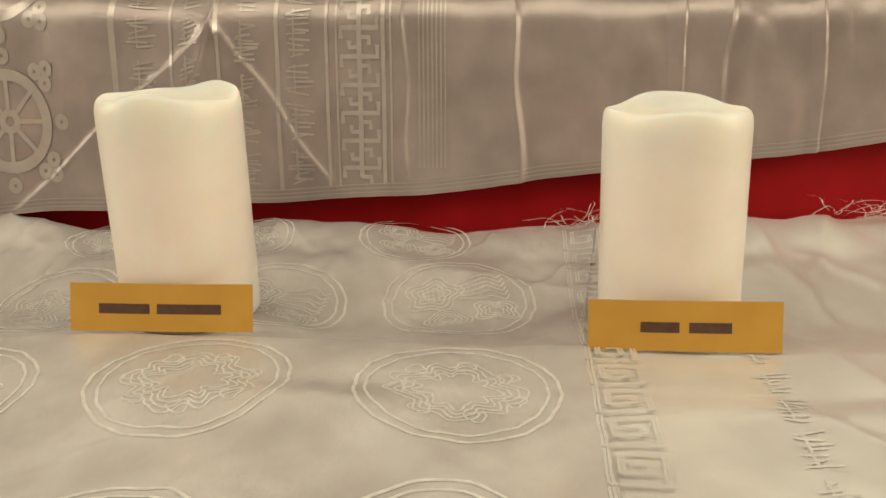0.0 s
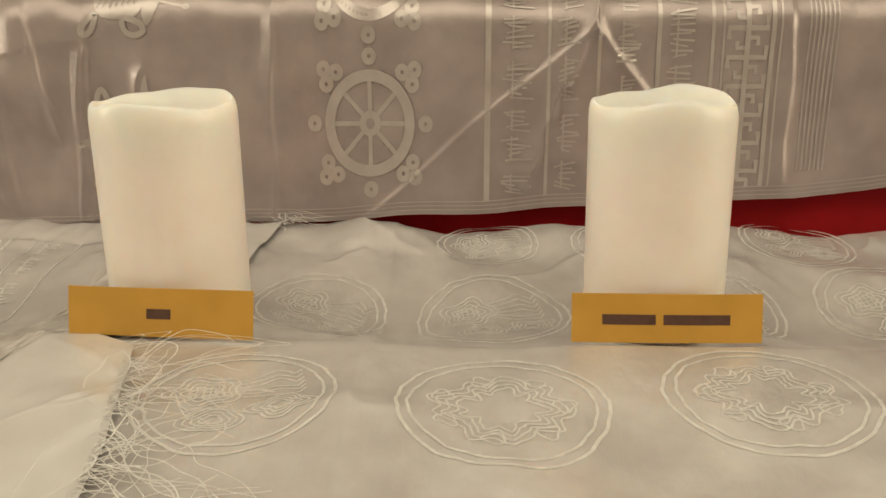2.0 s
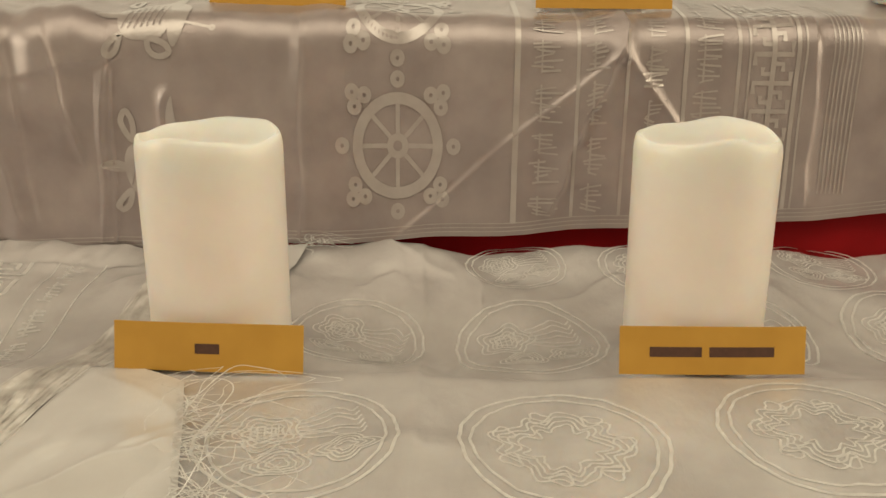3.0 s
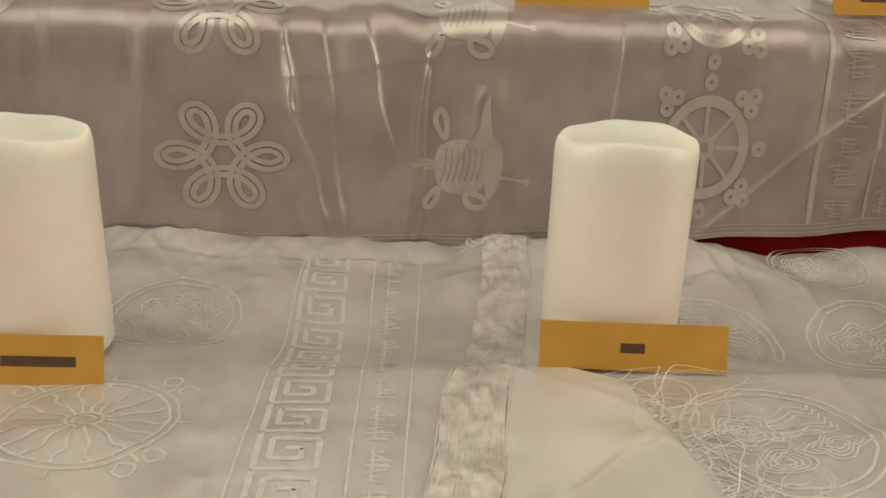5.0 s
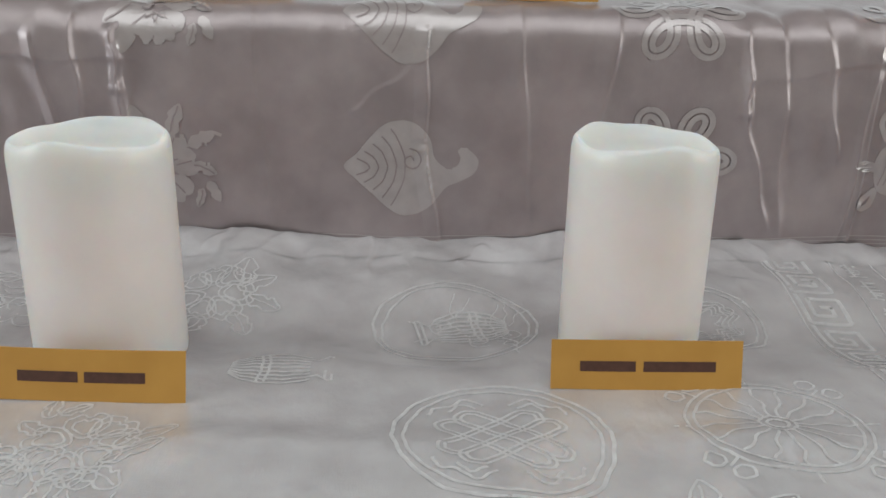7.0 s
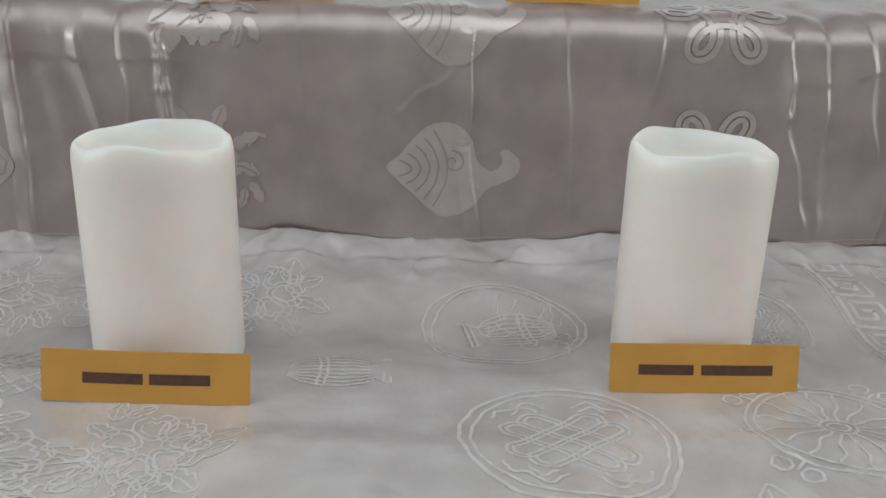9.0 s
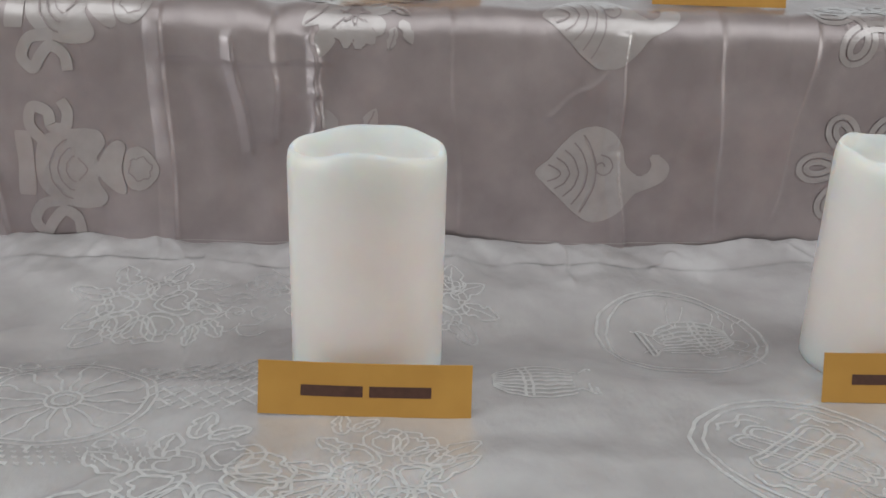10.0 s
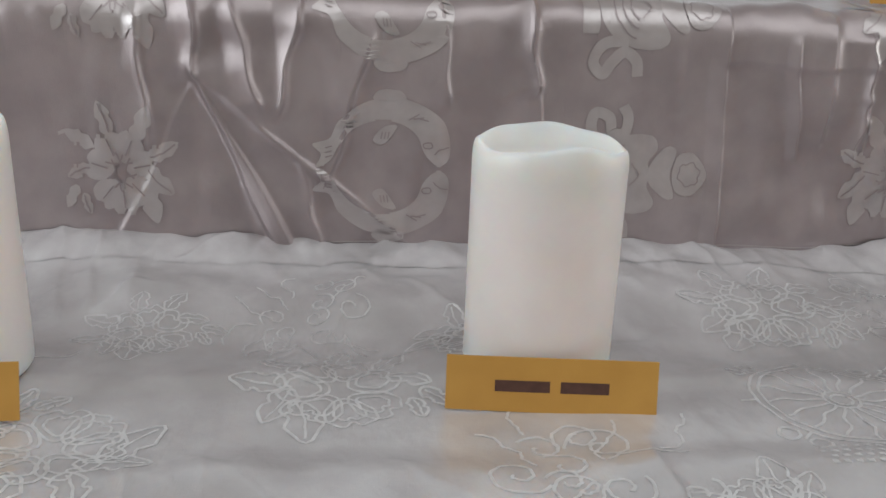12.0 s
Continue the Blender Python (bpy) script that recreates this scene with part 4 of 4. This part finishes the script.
SYMBOLS = [   # name, drawing, dark lines in it, centre, size across and up, repeat over the edge
    ("woven_wheel", sym_wheel, None, -0.307, 0.0685, (0.0272, 0.0323), 0.0925), ("woven_pot", sym_pot, sym_pot_lines, -0.458, 0.0534, (0.0175, 0.0175), 0.0935),
    ("woven_knot", sym_knot, None, -0.603, 0.0568, (0.0385, 0.0345), 0.0940), ("woven_shell", sym_shell, sym_shell_lines, -0.764, 0.0507, (0.042, 0.042), 0.0920),
    ("woven_flower", sym_flower, sym_flower_lines, -0.914, 0.052, (0.032, 0.034), 0.0965), ("woven_urn", sym_urn, sym_urn_lines, -1.0757, 0.0485, (0.0325, 0.0335), 0.0945),
    ("woven_fish", sym_fish, sym_fish_lines, -1.2165, 0.050, (0.038, 0.0365), 0.0975), ("woven_flower", sym_flower, sym_flower_lines, -1.360, 0.048, (-0.030, 0.034), 0.0965),
    ("woven_wheel", sym_wheel, None, -1.52, 0.06, (0.0272, 0.0323), 0.0925),
]
for name, draw, lines, cx, cs, k, rise in SYMBOLS:
    for up in (0.0, rise):
        p = pattern(name, riser, WOVEN, lambda bm: draw(bm, placed(FACE_UP, cx, cs + up, k)))
        if lines:
            tagged(pattern("inner_line", p, SILK_RISER, lambda bm: lines(bm, placed(on_face(0.0008), cx, cs + up, k))), kind="stuff")


def face_lines(scarf):
    for x, w in ((-0.236, 0.0035), (-0.200, 0.002), (-0.171, 0.002), (-0.136, 0.0025), (-0.1055, 0.002), (-0.0995, 0.0012), (-0.0715, 0.0025), (-0.067, 0.0012)):
        lo = float(hem_line(np.array(x))) + 0.008
        s_ = np.linspace(lo, 0.2, 60)
        pattern("woven_line", scarf, WOVEN, lambda bm: ribbon(bm, np.stack([x + 0 * s_, s_], -1), w, FACE_UP))


def face_bars(scarf):
    rng = np.random.RandomState(9)
    for x0, x1 in ((-0.227, -0.208), (-0.195, -0.180), (-0.162, -0.146), (-0.131, -0.113)):
        y = float(hem_line(np.array(x0))) + 0.012
        while y < 0.185:
            h = rng.uniform(0.012, 0.03)
            pattern("woven_lettering_bar", scarf, WOVEN, lambda bm: lettering(bm, FACE_UP, x0, x1, y, h, rng))
            y += h + rng.uniform(0.003, 0.008)


def face_fret(bm):
    f = placed(FACE_UP, -0.098, 0.036, 0.0245)
    ribbon(bm, np.stack([np.full(60, 0.5), np.linspace(0, 6.8, 60)], -1), 0.12, f)
    for k in range(10):
        y = k * 0.68
        ribbon(bm, [(0.06, y - 0.02), (0.06, y + 0.24), (0.5, y + 0.24), (0.94, y + 0.24), (0.94, y + 0.52)], 0.12, f)
        ribbon(bm, [(0.74, y - 0.16), (0.74, y + 0.02), (0.5, y + 0.02)], 0.11, f)
        ribbon(bm, [(0.26, y + 0.62), (0.26, y + 0.46), (0.5, y + 0.46)], 0.11, f)


face_lines(riser)
face_bars(riser)
pattern("woven_fret_band", riser, WOVEN, face_fret)
pattern("woven_stripe", riser, WOVEN, lambda bm: [ribbon(bm, np.stack([np.full(50, -0.0425 + 0.0026 * j), np.linspace(0.042, 0.2, 50)], -1), 0.0009, FACE_UP) for j in (-3, -2, -1, 0, 1, 2, 3)])
pattern("hem_stitching", riser, WOVEN, lambda bm: [ribbon(bm, np.stack([np.linspace(-1.5, 0.4, 400), hem_line(np.linspace(-1.5, 0.4, 400)) + o], -1), 0.0006, FACE_UP) for o in (0.003, 0.0055, 0.008)])


# ---- candles and name cards ----
def candle_mesh(seed, height=0.1035, radius=0.0335, hump=90):
    """A hollow pillar: wavy melted rim, shallow well, and an inner cavity open below."""
    rng = np.random.RandomState(seed)
    n = 72
    ph = rng.uniform(0, 6.28)
    bm = bmesh.new()
    a = np.linspace(0, 2 * math.pi, n, endpoint=False)
    off = (a - radians(hump) + math.pi) % (2 * math.pi) - math.pi
    wave = 0.0036 * np.exp(-(off / 0.7) ** 2) + 0.0016 * np.exp(-((a - 3.3) / 0.35) ** 2) + 0.0007 * np.sin(3 * a + ph) + 0.0004 * np.sin(7 * a + 2 * ph) + 0.0046 * np.exp(-((a - 4.712) / 0.75) ** 2) - 0.0010
    rings = []

    def add(rad, z, follow):
        rings.append([bm.verts.new((rad * radius * math.cos(t), rad * radius * math.sin(t), z + follow * w)) for t, w in zip(a, wave)])

    add(0.84, 0.0, 0)
    add(0.965, 0.0, 0)
    add(0.992, 0.0012, 0)
    add(1.0, 0.004, 0)
    for k in range(1, 8):
        add(1.0 - 0.003 * k / 7, 0.004 + (height - 0.019) * k / 7, 0.15 * (k / 7) ** 3)
    for rad, dz, follow in ((0.998, 0.0082, 0.5), (0.993, 0.0048, 0.8), (0.981, 0.0022, 0.95), (0.962, 0.0007, 1), (0.938, 0.0, 1), (0.915, 0.0002, 1), (0.890, 0.0012, 0.95), (0.860, 0.0030, 0.85), (0.810, 0.0052, 0.6), (0.730, 0.0072, 0.35), (0.600, 0.0086, 0.12)):
        add(rad, height - dz, follow)
    add(0.3, height - 0.0096, 0)
    add(0.02, height - 0.0098, 0)
    add(0.02, height - 0.0135, 0)
    add(0.78, height - 0.0150, 0)
    add(0.84, height - 0.0175, 0)
    add(0.84, 0.02, 0)
    for r0, r1 in zip(rings, rings[1:] + rings[:1]):
        for i in range(n):
            j = (i + 1) % n
            bm.faces.new((r0[i], r0[j], r1[j], r1[i]))
    return bm


def cylinder(bm, r, z0, z1, n=32):
    lo, hi = [[bm.verts.new((r * math.cos(6.28318 * i / n), r * math.sin(6.28318 * i / n), z)) for i in range(n)] for z in (z0, z1)]
    for i in range(n):
        j = (i + 1) % n
        bm.faces.new((lo[i], lo[j], hi[j], hi[i]))
    bm.faces.new(hi)
    bm.faces.new(lo[::-1])


def level(x, y):
    return float(table_height(np.array(x), np.array(y)))


def candle(x, y, z, seed, turn, tip=(0, 0), height=0.1035, radius=0.0335, group="candles on the lower step"):
    t = thing("led_candle", (x, y, z), "ivory wax flameless pillar candle with a wavy melted rim", "candle", group, 0.0, tip)
    part("wax_body", candle_mesh(seed, height, radius, turn), WAX, t)
    bm = bmesh.new()
    cylinder(bm, 0.0250, 0.012, height - 0.0165, 48)
    part("inner_core", bm, CORE, t, "peach plastic light holder")
    return t


def name_card(x, y, z, w, h, words, turn, group="name cards on the lower step", lean=15.0):
    """A stiff paper strip leaning back against its candle, with its printed words as bars."""
    t = thing("name_card", (x, y, z), "gold paper name card with dark printed bars leaning on a candle", "card", group, turn)
    slope = math.tan(radians(lean))
    th, n = 0.0005, 16

    def face(u, q, off):
        """A point on the strip: u across from -1 to 1, q up from 0 to 1, off behind its front."""
        bow = 0.0007 * (1 - u * u) + 0.0003 * math.sin(2.5 * u + x * 40) * q
        return (u * w / 2, q * h * slope - bow + off, q * h)

    bm = bmesh.new()
    front = [[bm.verts.new(face(i / n * 2 - 1, q / 4, 0.0)) for q in range(5)] for i in range(n + 1)]
    back = [[bm.verts.new(face(i / n * 2 - 1, q / 4, th)) for q in range(5)] for i in range(n + 1)]
    for i in range(n):
        for q in range(4):
            bm.faces.new((front[i][q], front[i + 1][q], front[i + 1][q + 1], front[i][q + 1]))
            bm.faces.new((back[i][q + 1], back[i + 1][q + 1], back[i + 1][q], back[i][q]))
        bm.faces.new((front[i][4], front[i + 1][4], back[i + 1][4], back[i][4]))
        bm.faces.new((back[i][0], back[i + 1][0], front[i + 1][0], front[i][0]))
    for q in range(4):
        bm.faces.new((back[0][q], front[0][q], front[0][q + 1], back[0][q + 1]))
        bm.faces.new((front[n][q], back[n][q], back[n][q + 1], front[n][q + 1]))
    leaf = part("card_leaf", bm, GOLD, t, smooth=False)
    for x0, x1 in words:
        bm = bmesh.new()
        cols = [[bm.verts.new(face(2 * (x0 + (x1 - x0) * k / 6), q, -0.00012)) for q in (0.37, 0.58)] for k in range(7)]
        for a, c in zip(cols, cols[1:]):
            bm.faces.new((a[0], c[0], c[1], a[1]))
        part("printed_bar", bm, INK, leaf, "dark brown print", smooth=False)
    return t


CARD_W, CARD_H = 0.0845, 0.0212
LOWER = [   # candle x, y, z, height, angle of the rim's crest, tip, radius | card left x, right x, y, z, turn, word spans
    (0.0800, 0.406, -0.004, 0.1040, 92, (0, -1.4), 0.0330, 0.0384, 0.1219, 0.3635, 0.0006, 0.0, [(-0.23, -0.03), (0.02, 0.24)]),
    (-0.1545, 0.4115, -0.004, 0.1080, 58, (0, -1.2), 0.0335, -0.1978, -0.1128, 0.3705, 0.0017, 1.2, [(-0.34, -0.06), (-0.02, 0.33)]),
    (-0.3870, 0.4080, -0.003, 0.1060, 62, (0, 0.2), 0.0335, -0.4270, -0.3406, 0.3655, 0.0030, -3.0, [(-0.07, 0.06)]),
    (-0.6612, 0.389, 0.000, 0.1035, 118, (0, -0.5), 0.0328, -0.7042, -0.6191, 0.3490, 0.0004, -0.8, [(-0.35, -0.06), (-0.02, 0.36)]),
    (-0.9025, 0.3830, 0.001, 0.1025, 78, (0, -0.3), 0.0335, -0.9466, -0.8594, 0.3378, 0.0012, -3.3, [(-0.30, -0.01), (0.02, 0.31)]),
    (-1.1523, 0.387, 0.002, 0.0975, 96, (0, -0.4), 0.0318, -1.1952, -1.1106, 0.3475, -0.0019, -5.2, [(-0.27, -0.01), (0.04, 0.27)]),
    (-1.3960, 0.380, 0.002, 0.1020, 80, (0, 0), 0.0330, -1.438, -1.354, 0.340, 0.0005, 0.0, [(-0.30, -0.05), (0.0, 0.3)]),
    (0.3050, 0.412, 0.000, 0.1050, 80, (0, 0), 0.0335, 0.262, 0.346, 0.370, 0.001, 0.0, [(-0.2, 0.2)]),
]
for i, (x, y, foot, tall, turn, tip, radius, x0, x1, cy, cz, yaw, words) in enumerate(LOWER):
    candle(x, y, foot, 3 + i, turn, tip, tall, radius)
    name_card((x0 + x1) / 2, cy, cz, x1 - x0, CARD_H, words, yaw)

for i, x in enumerate([-1.335, -1.112, -0.88, -0.69, -0.383, -0.181, 0.04]):
    name_card(x, 0.576, 0.1475, CARD_W, CARD_H, [(-0.3, -0.04), (0.02, 0.3)], 0.0, "name cards on the upper step")
    candle(x, 0.625, 0.149, 30 + i, 70 * i, (0, 0), 0.1035, 0.0335, "candles on the upper step")
